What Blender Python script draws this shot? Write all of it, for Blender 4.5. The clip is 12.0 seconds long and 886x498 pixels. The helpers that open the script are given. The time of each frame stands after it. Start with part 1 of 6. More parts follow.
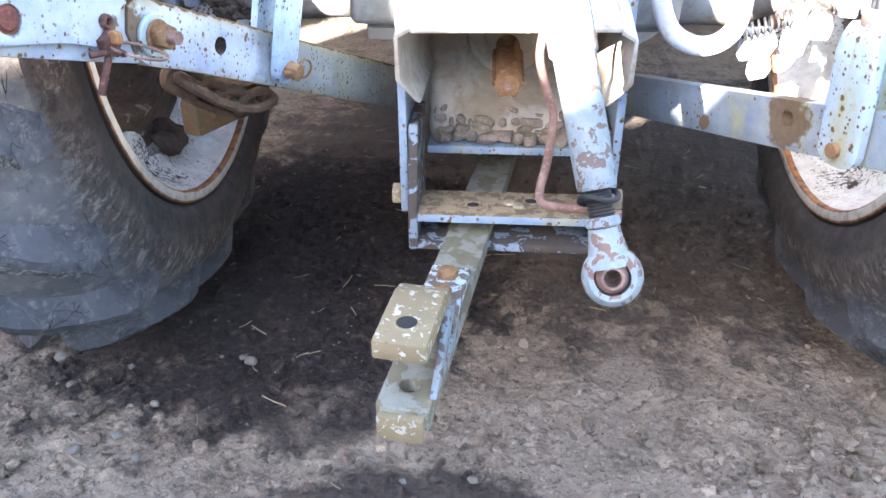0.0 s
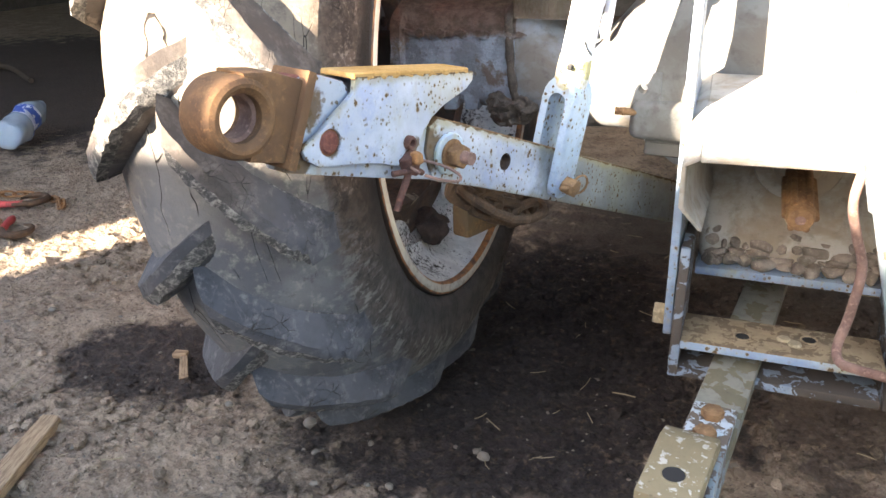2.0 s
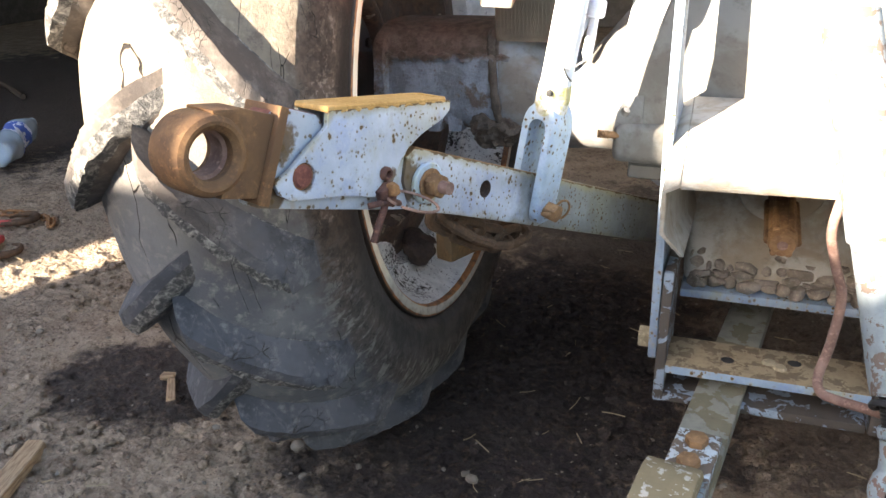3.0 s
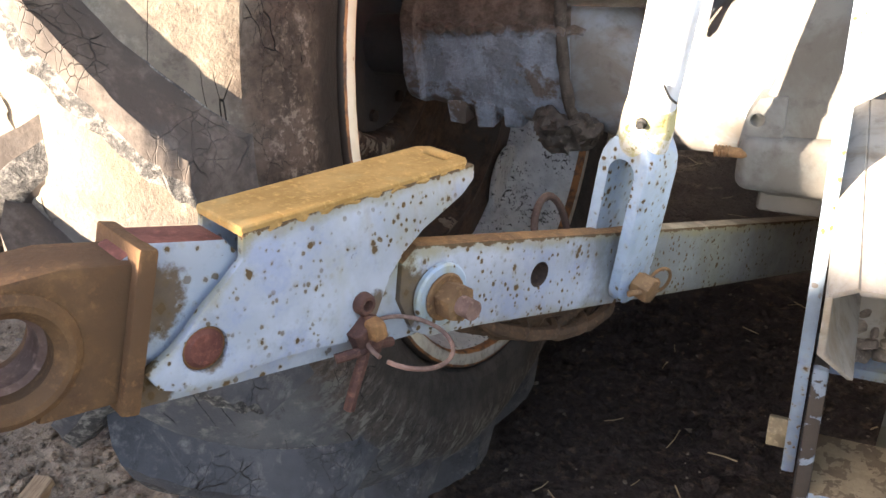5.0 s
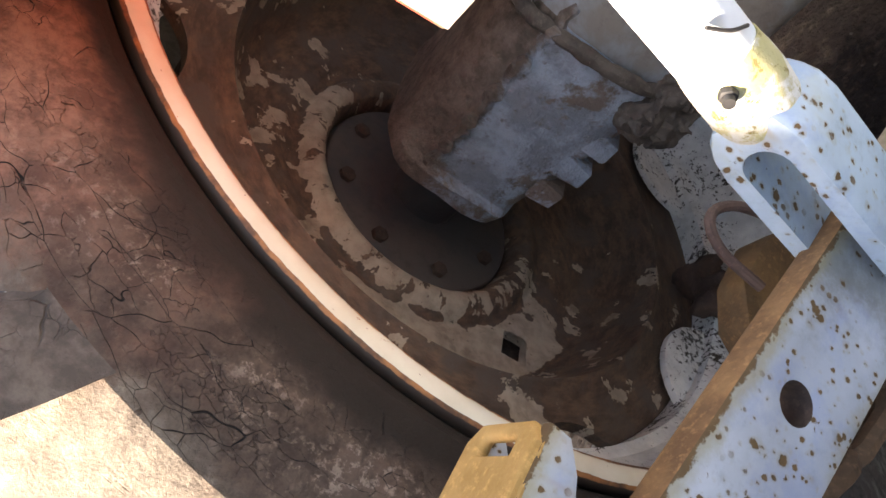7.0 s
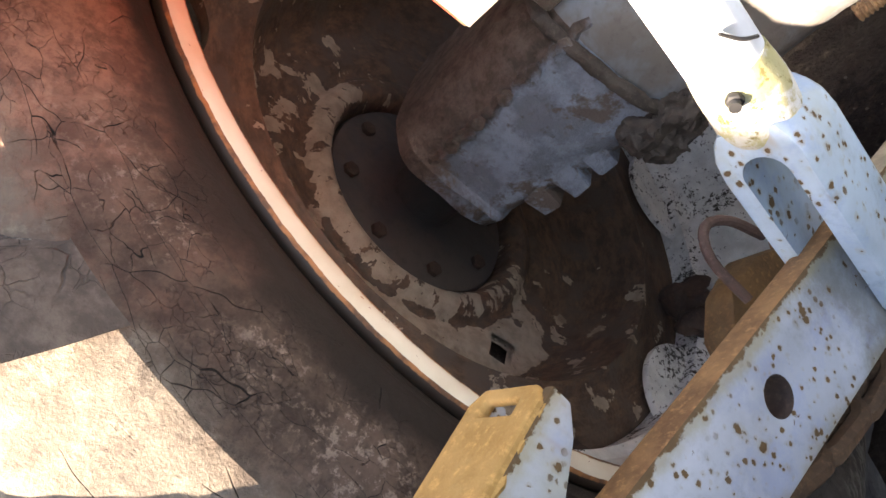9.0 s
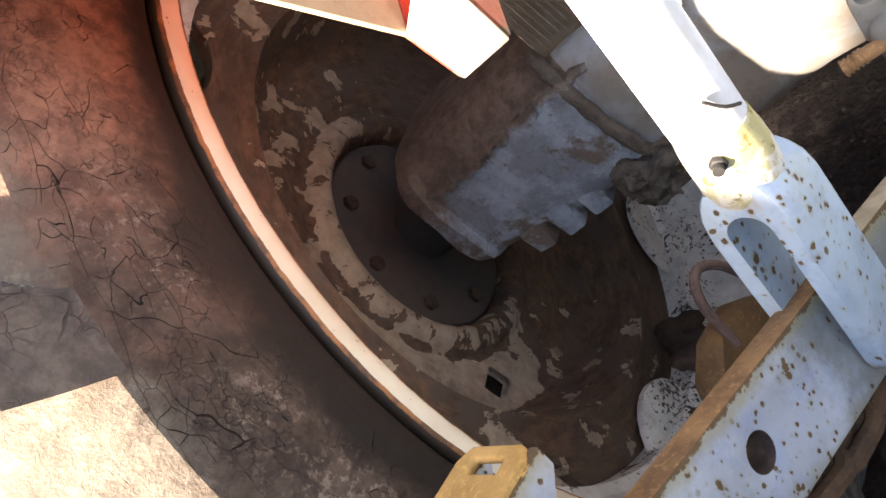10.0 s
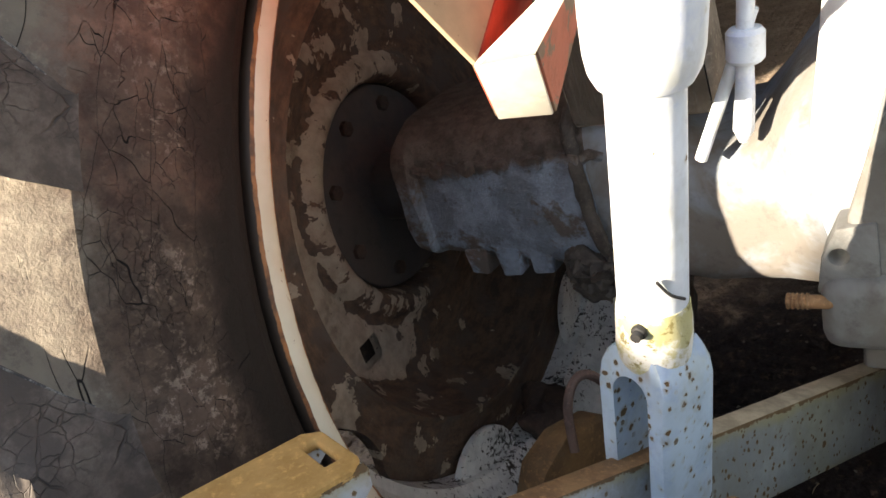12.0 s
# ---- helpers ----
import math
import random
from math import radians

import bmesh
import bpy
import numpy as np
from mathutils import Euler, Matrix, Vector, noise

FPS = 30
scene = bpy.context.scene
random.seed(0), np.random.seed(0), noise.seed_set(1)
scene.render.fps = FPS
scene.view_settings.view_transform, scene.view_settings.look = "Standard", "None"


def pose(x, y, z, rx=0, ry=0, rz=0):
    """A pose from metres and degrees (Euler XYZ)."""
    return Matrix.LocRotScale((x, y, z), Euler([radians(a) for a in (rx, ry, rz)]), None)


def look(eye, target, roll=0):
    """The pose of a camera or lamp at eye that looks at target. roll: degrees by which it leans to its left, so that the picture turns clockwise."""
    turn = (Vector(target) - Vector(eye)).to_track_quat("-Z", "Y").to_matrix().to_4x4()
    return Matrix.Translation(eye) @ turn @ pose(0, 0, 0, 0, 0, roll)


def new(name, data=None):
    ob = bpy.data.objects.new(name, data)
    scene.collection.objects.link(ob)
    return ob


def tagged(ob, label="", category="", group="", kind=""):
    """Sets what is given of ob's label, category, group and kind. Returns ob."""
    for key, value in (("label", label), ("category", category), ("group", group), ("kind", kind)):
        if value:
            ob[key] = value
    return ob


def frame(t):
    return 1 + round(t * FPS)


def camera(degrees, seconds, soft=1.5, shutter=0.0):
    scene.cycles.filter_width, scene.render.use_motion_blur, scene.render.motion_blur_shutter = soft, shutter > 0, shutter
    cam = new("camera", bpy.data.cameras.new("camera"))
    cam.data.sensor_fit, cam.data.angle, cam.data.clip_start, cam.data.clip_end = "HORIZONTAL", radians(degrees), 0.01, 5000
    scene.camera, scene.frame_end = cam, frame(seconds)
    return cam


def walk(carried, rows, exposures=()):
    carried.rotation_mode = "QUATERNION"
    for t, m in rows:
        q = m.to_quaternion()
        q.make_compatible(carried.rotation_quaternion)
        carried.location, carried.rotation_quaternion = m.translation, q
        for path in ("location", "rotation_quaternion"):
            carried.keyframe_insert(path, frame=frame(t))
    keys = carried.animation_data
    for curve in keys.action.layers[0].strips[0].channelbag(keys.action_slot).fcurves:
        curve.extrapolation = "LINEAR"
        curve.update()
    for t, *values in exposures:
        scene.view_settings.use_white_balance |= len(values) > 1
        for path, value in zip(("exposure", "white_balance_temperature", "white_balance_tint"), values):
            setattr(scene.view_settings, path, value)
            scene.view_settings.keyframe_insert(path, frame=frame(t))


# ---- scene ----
cam = camera(56.71, 12.0)
EXPOSURES = [(0.0, 4.33, 6350, 15), (0.5, 4.23, 7500, 15), (1.0, 4.43, 7700, 15), (1.5, 4.33, 7700, 14), (2.0, 3.78, 7600, 13), (2.5, 3.38, 7500, 12), (3.0, 3.38, 7500, 12), (5.0, 3.24, 7900, 16), (5.5, 2.94, 7800, 18), (6.0, 2.89, 7800, 18), (6.5, 3.23, 7800, 18), (10.5, 3.23, 7800, 18), (11.2, 2.83, 7800, 15), (11.5, 2.78, 7800, 14), (12.0, 2.38, 7700, 12)]
PATH = [
    (0.0, (-0.0159, 0.1437, 0.8687), (-0.0775, 1.0253, 0.4008), 0.07),
    (0.5, (-0.0198, 0.1377, 0.8537), (-0.0976, 0.9959, 0.3463), -0.96),
    (1.0, (-0.0357, 0.1495, 0.8693), (-0.1789, 1.0067, 0.3746), -2.28),
    (1.5, (-0.0655, 0.1653, 0.9066), (-0.3209, 1.0289, 0.4719), -2.08),
    (2.0, (-0.0775, 0.1756, 0.9155), (-0.4044, 1.0362, 0.5248), -0.98),
    (2.5, (-0.0714, 0.1858, 0.9236), (-0.4049, 1.0467, 0.5396), -1.12),
    (3.0, (-0.0642, 0.1959, 0.9330), (-0.3890, 1.0617, 0.5522), -1.37),
    (3.2, (-0.0663, 0.1896, 0.9333), (-0.3878, 1.0568, 0.5530), -1.33),
    (4.8, (-0.1411, 0.5036, 0.9451), (-0.5377, 1.2893, 0.4703), -3.54),
    (5.0, (-0.1443, 0.5544, 0.9572), (-0.5588, 1.3262, 0.4749), -5.38),
    (5.5, (-0.1070, 0.6784, 0.9613), (-0.6303, 1.3831, 0.4823), -16.46),
    (5.8, (-0.1063, 0.7387, 0.9336), (-0.6864, 1.4014, 0.4599), -26.45),
    (6.0, (-0.1129, 0.7657, 0.9240), (-0.7299, 1.4157, 0.4803), -32.75),
    (6.5, (-0.1419, 0.8191, 0.9094), (-0.8058, 1.4867, 0.5725), -46.11),
    (7.0, (-0.1606, 0.8243, 0.8971), (-0.8006, 1.5311, 0.5958), -57.14),
    (9.0, (-0.1656, 0.7959, 0.9024), (-0.7833, 1.5212, 0.5982), -52.35),
    (9.5, (-0.1599, 0.8026, 0.9106), (-0.7808, 1.5277, 0.6128), -52.57),
    (10.0, (-0.1477, 0.8009, 0.9119), (-0.7569, 1.5392, 0.6224), -51.45),
    (10.4, (-0.1437, 0.7924, 0.9264), (-0.7376, 1.5473, 0.6481), -49.32),
    (10.5, (-0.1456, 0.7956, 0.9242), (-0.7400, 1.5487, 0.6419), -48.61),
    (11.0, (-0.1348, 0.7908, 0.8977), (-0.7344, 1.5156, 0.5585), -39.10),
    (11.5, (-0.1356, 0.8051, 0.9359), (-0.7195, 1.5157, 0.5434), -24.96),
    (12.0, (-0.1194, 0.7928, 0.9603), (-0.6905, 1.5191, 0.5778), -18.10),
]
walk(cam, [(t, look(eye, target, roll)) for t, eye, target, roll in PATH], EXPOSURES)

# ---- light ----
SUN_AZ = Vector((0.48, 0.877, 0.0)).normalized()      # level heading of the sunlight
SUN_EL = 18.0
world = bpy.data.worlds.new("world")
scene.world = world
world.use_nodes = True
wn = world.node_tree
sky = wn.nodes.new("ShaderNodeTexSky")
sky.sky_type = "NISHITA"
sky.sun_disc = False
sky.sun_elevation = radians(SUN_EL)
sky.sun_rotation = math.atan2(-SUN_AZ.x, -SUN_AZ.y)
wn.links.new(sky.outputs[0], wn.nodes["Background"].inputs[0])
wn.nodes["Background"].inputs[1].default_value = 0.111
sun = new("sun", bpy.data.lights.new("sun", "SUN"))
sun.data.energy, sun.data.angle, sun.data.color = 4.7, radians(0.5), (1.0, 0.93, 0.82)
sun_way = SUN_AZ * math.cos(radians(SUN_EL)) - Vector((0, 0, math.sin(radians(SUN_EL))))
sun.matrix_world = look((0, 0, 6), Vector((0, 0, 6)) + sun_way)


# ---- materials ----
class Mat:
    """Small helper to lay out shader nodes."""

    def __init__(self, name):
        self.m = bpy.data.materials.new(name)
        self.m.use_nodes = True
        self.t = self.m.node_tree
        self.b = self.t.nodes["Principled BSDF"]
        self.co = self.t.nodes.new("ShaderNodeTexCoord").outputs["Object"]

    def link(self, a, b):
        self.t.links.new(a, b)

    def noise(self, scale, detail=4.0, rough=0.6, stretch=None, warp=0.0):
        n = self.t.nodes.new("ShaderNodeTexNoise")
        n.inputs["Scale"].default_value = scale
        n.inputs["Detail"].default_value = detail
        n.inputs["Roughness"].default_value = rough
        n.inputs["Distortion"].default_value = warp
        self.link(self.place(stretch), n.inputs["Vector"])
        return n.outputs["Fac"]

    def place(self, stretch=None):
        if not stretch:
            return self.co
        p = self.t.nodes.new("ShaderNodeMapping")
        p.inputs["Scale"].default_value = stretch
        self.link(self.co, p.inputs["Vector"])
        return p.outputs[0]

    def wheel_place(self, across, round_, deep):
        """Coordinates that run outward and round the rear axle, to lay wear along a wheel."""
        sep = self.t.nodes.new("ShaderNodeSeparateXYZ")
        self.link(self.co, sep.inputs[0])
        y, z = self.math("SUBTRACT", sep.outputs[1], 1.509), self.math("SUBTRACT", sep.outputs[2], 0.670)
        r = self.math("SQRT", self.math("ADD", self.math("MULTIPLY", y, y), self.math("MULTIPLY", z, z)), 0.0)
        a = self.math("ARCTAN2", z, self.math("MULTIPLY", y, -1.0))
        com = self.t.nodes.new("ShaderNodeCombineXYZ")
        self.link(self.math("MULTIPLY", r, across), com.inputs[0])
        self.link(self.math("MULTIPLY", a, round_), com.inputs[1])
        self.link(self.math("MULTIPLY", sep.outputs[0], deep), com.inputs[2])
        return com.outputs[0], r

    def along_y(self):
        sep = self.t.nodes.new("ShaderNodeSeparateXYZ")
        self.link(self.co, sep.inputs[0])
        return sep.outputs[1]

    def height(self):
        sep = self.t.nodes.new("ShaderNodeSeparateXYZ")
        self.link(self.co, sep.inputs[0])
        return sep.outputs[2]

    def cells(self, scale, feature="F1", stretch=None, wobble=0.0):
        v = self.t.nodes.new("ShaderNodeTexVoronoi")
        v.feature = feature
        v.inputs["Scale"].default_value = scale
        src = self.place(stretch)
        if wobble:
            n = self.t.nodes.new("ShaderNodeTexNoise")
            n.inputs["Scale"].default_value = scale * 0.9
            self.link(self.co, n.inputs["Vector"])
            mx = self.t.nodes.new("ShaderNodeVectorMath")
            mx.operation = "MULTIPLY_ADD"
            self.link(n.outputs["Color"], mx.inputs[0])
            mx.inputs[1].default_value = (wobble,) * 3
            self.link(src, mx.inputs[2])
            src = mx.outputs[0]
        self.link(src, v.inputs["Vector"])
        return v.outputs["Distance"]

    def step(self, fac, lo, hi):
        r = self.t.nodes.new("ShaderNodeMapRange")
        r.interpolation_type = "SMOOTHSTEP"
        r.inputs["From Min"].default_value, r.inputs["From Max"].default_value = lo, hi
        self.link(fac, r.inputs["Value"])
        return r.outputs[0]

    def math(self, op, a, b):
        n = self.t.nodes.new("ShaderNodeMath")
        n.operation = op
        for k, v in enumerate((a, b)):
            if isinstance(v, (int, float)):
                n.inputs[k].default_value = v
            else:
                self.link(v, n.inputs[k])
        return n.outputs[0]

    def mix(self, fac, a, b):
        n = self.t.nodes.new("ShaderNodeMix")
        n.data_type = "RGBA"
        if isinstance(fac, (int, float)):
            n.inputs[0].default_value = fac
        else:
            self.link(fac, n.inputs[0])
        for k, v in ((6, a), (7, b)):
            if isinstance(v, tuple):
                n.inputs[k].default_value = (*v, 1)
            else:
                self.link(v, n.inputs[k])
        return n.outputs[2]

    def bump(self, height, strength, dist=0.004):
        n = self.t.nodes.new("ShaderNodeBump")
        n.inputs["Strength"].default_value, n.inputs["Distance"].default_value = strength, dist
        self.link(height, n.inputs["Height"])
        old = self.b.inputs["Normal"]
        if old.is_linked:
            self.link(old.links[0].from_socket, n.inputs["Normal"])
        self.link(n.outputs[0], old)

    def done(self, colour, rough=0.7, metal=0.0):
        for key, v in (("Base Color", colour), ("Roughness", rough), ("Metallic", metal)):
            if isinstance(v, tuple):
                self.b.inputs[key].default_value = (*v, 1)
            elif isinstance(v, (int, float)):
                self.b.inputs[key].default_value = v
            else:
                self.link(v, self.b.inputs[key])
        return self.m


def soil(name, lumps=False):
    m = Mat(name)
    big, mid, fine = m.noise(1.3, 3), m.noise(9, 5, 0.65), m.noise(140, 4, 0.7)
    c = m.mix(m.step(mid, 0.3, 0.72), (0.235, 0.172, 0.126), (0.45, 0.35, 0.262))
    c = m.mix(m.math("MULTIPLY", m.step(big, 0.4, 0.65), 0.7), c, (0.31, 0.245, 0.188))
    c = m.mix(m.step(fine, 0.52, 0.75), c, (0.50, 0.40, 0.31))
    c = m.mix(m.step(m.cells(85, "F1", None, 0.01), 0.16, 0.08), c, (0.10, 0.075, 0.06))
    # ragged dark patches; under the tractor and in the shed they are painted shade
    for px, py, rx, ry, darken in ((-1.21, 1.41, 0.24, 0.17, 0.93), (-0.12, 0.95, 0.25, 0.13, 0.85), (-0.50, 1.73, 0.52, 0.62, 0.95), (0.30, 2.35, 1.1, 0.95, 0.72), (-0.36, 1.27, 0.26, 0.18, 0.62), (-3.9, 3.9, 2.0, 1.7, 0.90)):
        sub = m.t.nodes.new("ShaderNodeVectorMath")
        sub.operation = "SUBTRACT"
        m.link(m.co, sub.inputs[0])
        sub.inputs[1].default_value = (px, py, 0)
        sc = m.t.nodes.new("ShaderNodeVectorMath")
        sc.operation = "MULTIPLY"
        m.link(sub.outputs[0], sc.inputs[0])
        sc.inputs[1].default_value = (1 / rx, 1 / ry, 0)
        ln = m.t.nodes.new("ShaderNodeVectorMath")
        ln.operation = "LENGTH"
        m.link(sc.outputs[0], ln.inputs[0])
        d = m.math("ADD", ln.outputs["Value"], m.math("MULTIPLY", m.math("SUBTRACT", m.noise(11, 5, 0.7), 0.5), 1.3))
        c = m.mix(m.math("MULTIPLY", m.step(d, 1.12, 0.80), darken), c, (0.028, 0.020, 0.020))
    c = m.mix(m.step(m.noise(48, 5, 0.75), 0.52, 0.68), c, (0.115, 0.082, 0.062))
    if lumps:
        # each lump a little drier or damper than the next
        one = m.t.nodes.new("ShaderNodeNewGeometry").outputs["Random Per Island"]
        shade = m.t.nodes.new("ShaderNodeVectorMath")
        shade.operation = "SCALE"
        m.link(c, shade.inputs[0])
        m.link(m.math("ADD", m.math("MULTIPLY", one, 0.75), 0.6), shade.inputs["Scale"])
        c = shade.outputs[0]
    m.bump(mid, 0.7, 0.03)
    m.bump(m.noise(48, 5, 0.75), 0.9, 0.016)
    m.bump(fine, 0.9, 0.008)
    m.bump(m.cells(60, "F1", None, 0.015), 0.7, 0.008)
    return m.done(c, 0.95)


def rubber(name, low, high, dust, cracks):
    m = Mat(name)
    big, mid, fine = m.noise(7, 4, 0.6), m.noise(45, 5, 0.7), m.noise(260, 3, 0.7)
    c = m.mix(m.step(big, 0.35, 0.7), low, high)
    c = m.mix(m.step(mid, 0.5, 0.78), c, dust)
    c = m.mix(m.math("MULTIPLY", m.step(m.noise(19, 6, 0.75, None, 0.6), 0.56, 0.7), 0.5), c, tuple(v * 1.1 for v in dust))
    c = m.mix(m.math("MULTIPLY", m.step(m.noise(34, 7, 0.78), 0.53, 0.66), 0.6), c, tuple(v * 0.55 for v in low))
    crack = m.cells(34, "DISTANCE_TO_EDGE", (1.7, 0.6, 0.6), 0.012)
    crack2 = m.cells(120, "DISTANCE_TO_EDGE", (1.3, 0.7, 0.7), 0.004)
    mask = m.step(m.noise(9, 4, 0.6), 0.60 - 0.2 * cracks, 0.72 - 0.2 * cracks)
    line = m.math("MULTIPLY", m.step(crack, 0.016, 0.002), mask)
    line2 = m.math("MULTIPLY", m.step(crack2, 0.035, 0.0), m.step(m.noise(9, 3), 0.62 - 0.2 * cracks, 0.74 - 0.2 * cracks))
    dark = m.math("MAXIMUM", line, m.math("MULTIPLY", line2, 0.7))
    # brown by height: warm bounced light on the upper bars, put into the colour
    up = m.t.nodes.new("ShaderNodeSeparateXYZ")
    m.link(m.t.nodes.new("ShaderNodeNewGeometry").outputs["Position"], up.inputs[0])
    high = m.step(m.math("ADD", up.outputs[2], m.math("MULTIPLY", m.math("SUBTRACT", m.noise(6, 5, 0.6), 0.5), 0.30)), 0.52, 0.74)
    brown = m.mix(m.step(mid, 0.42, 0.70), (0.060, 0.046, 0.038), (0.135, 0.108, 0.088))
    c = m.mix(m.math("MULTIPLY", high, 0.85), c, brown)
    c = m.mix(dark, c, (0.018, 0.015, 0.014))
    m.bump(m.math("SUBTRACT", 1.0, dark), 0.8, 0.003)
    m.bump(mid, 0.35, 0.003)
    m.bump(fine, 0.3, 0.001)
    return m.done(c, m.mix(mid, (0.62, 0.62, 0.62), (0.85, 0.85, 0.85)))


def casing_rubber():
    """Old tyre: dark cracked sidewall that turns to dusty grey towards the tread, with cracks along the wheel."""
    m = Mat("cracked_casing_rubber")
    old = m.co
    polar, r = m.wheel_place(1.0, 0.5, 1.0)
    m.co = polar
    long = m.cells(17, "DISTANCE_TO_EDGE", (2.4, 0.26, 0.3), 0.022)
    wander = m.cells(25, "DISTANCE_TO_EDGE", (1.8, 0.50, 0.3), 0.020)
    wander2 = m.cells(62, "DISTANCE_TO_EDGE", (1.4, 0.75, 0.3), 0.012)
    small = m.cells(120, "DISTANCE_TO_EDGE", (1.2, 0.75, 1), 0.012)
    streak = m.noise(60, 6, 0.72, (0.6, 1.2, 1))
    m.co = old
    mid, grain, fine = m.noise(40, 6, 0.72), m.noise(130, 6, 0.75), m.noise(330, 4, 0.7)
    blot = m.noise(9, 6, 0.7)
    band = m.step(m.math("ABSOLUTE", m.math("SUBTRACT", r, 0.480), 0.0), 0.040, 0.012)
    # sidewall: brown rubber, crumbling and dusty in a band
    side = m.mix(m.step(mid, 0.36, 0.66), (0.040, 0.028, 0.023), (0.092, 0.066, 0.052))
    side = m.mix(m.math("MULTIPLY", m.step(blot, 0.46, 0.64), 0.8), side, (0.152, 0.108, 0.085))
    side = m.mix(m.math("MULTIPLY", m.step(grain, 0.50, 0.62), m.math("MULTIPLY", m.step(blot, 0.40, 0.58), band)), side, (0.275, 0.215, 0.175))
    side = m.mix(m.math("MULTIPLY", m.step(streak, 0.52, 0.66), 0.55), side, (0.030, 0.021, 0.018))
    bead = m.math("ADD", r, m.math("MULTIPLY", m.math("SUBTRACT", m.noise(12, 6, 0.7), 0.5), 0.055))
    side = m.mix(m.step(bead, 0.468, 0.444), side, (0.024, 0.019, 0.017))
    # tread floor under pale dust
    dust = m.mix(m.step(m.noise(7, 4), 0.35, 0.7), (0.092, 0.098, 0.112), (0.165, 0.168, 0.174))
    dust = m.mix(m.step(mid, 0.5, 0.75), dust, (0.27, 0.262, 0.245))
    dust = m.mix(m.math("MULTIPLY", m.step(m.noise(30, 6, 0.75), 0.56, 0.66), 0.55), dust, (0.068, 0.067, 0.070))
    # upper sidewall redder and lighter, set by height
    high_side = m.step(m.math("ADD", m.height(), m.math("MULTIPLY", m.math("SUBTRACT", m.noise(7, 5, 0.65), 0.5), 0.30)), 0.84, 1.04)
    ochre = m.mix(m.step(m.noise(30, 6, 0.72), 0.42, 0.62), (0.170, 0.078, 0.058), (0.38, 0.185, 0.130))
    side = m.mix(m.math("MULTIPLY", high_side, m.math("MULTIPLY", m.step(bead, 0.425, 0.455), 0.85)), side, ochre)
    low_side = m.step(m.height(), 0.62, 0.42)               # greyer towards the ground, dusted in pale streaks
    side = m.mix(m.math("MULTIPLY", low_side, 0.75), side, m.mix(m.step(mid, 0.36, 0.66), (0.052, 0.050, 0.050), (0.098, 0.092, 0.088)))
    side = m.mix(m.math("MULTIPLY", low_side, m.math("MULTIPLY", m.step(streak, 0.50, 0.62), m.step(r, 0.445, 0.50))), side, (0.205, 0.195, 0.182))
    # tan by height: warm bounced light painted into the upper tread floor
    warm = m.mix(m.step(m.noise(8, 5, 0.65), 0.35, 0.7), (0.115, 0.092, 0.076), (0.21, 0.180, 0.142))
    warm = m.mix(m.step(mid, 0.48, 0.72), warm, (0.30, 0.265, 0.21))
    warm = m.mix(m.math("MULTIPLY", m.step(m.noise(26, 7, 0.75), 0.54, 0.66), 0.7), warm, (0.085, 0.068, 0.057))
    dust = m.mix(m.math("MULTIPLY", m.step(m.math("ADD", m.height(), m.math("MULTIPLY", m.math("SUBTRACT", m.noise(5, 5, 0.6), 0.5), 0.35)), 0.50, 0.74), 0.95), dust, warm)
    shoulder = m.math("ADD", r, m.math("MULTIPLY", m.math("SUBTRACT", m.noise(22, 7, 0.72), 0.5), 0.075))
    c = m.mix(m.step(shoulder, 0.505, 0.540), side, dust)

    def crack(field, width, where):
        return m.math("MULTIPLY", m.step(field, width, width * 0.35), where)

    on_side, on_floor = m.step(r, 0.524, 0.514), m.step(r, 0.514, 0.524)
    line = m.math("MULTIPLY", crack(wander, 0.0056, m.step(m.noise(16, 5, 0.65), 0.46, 0.54)), m.math("MULTIPLY", on_side, m.step(r, 0.42, 0.445)))
    line = m.math("MAXIMUM", line, m.math("MULTIPLY", crack(wander2, 0.011, m.step(m.noise(22, 5, 0.65), 0.49, 0.57)), m.math("MULTIPLY", on_side, m.step(r, 0.43, 0.46))))
    line = m.math("MAXIMUM", line, m.math("MULTIPLY", crack(long, 0.0075, m.step(m.noise(12, 4, 0.6), 0.48, 0.58)), on_floor))
    net = m.math("MULTIPLY", m.step(small, 0.035, 0.0), m.step(m.noise(17, 4, 0.65), 0.50, 0.60))
    line = m.math("MAXIMUM", line, m.math("MULTIPLY", m.math("MULTIPLY", net, band), 0.35))
    c = m.mix(line, c, (0.010, 0.008, 0.008))
    m.bump(m.math("SUBTRACT", 1.0, line), 0.9, 0.004)
    m.bump(mid, 0.5, 0.004)
    m.bump(grain, 0.5, 0.002)
    m.bump(fine, 0.4, 0.001)
    m.b.inputs["Specular IOR Level"].default_value = 0.22
    return m.done(c, m.mix(mid, (0.7, 0.7, 0.7), (0.95, 0.95, 0.95)))


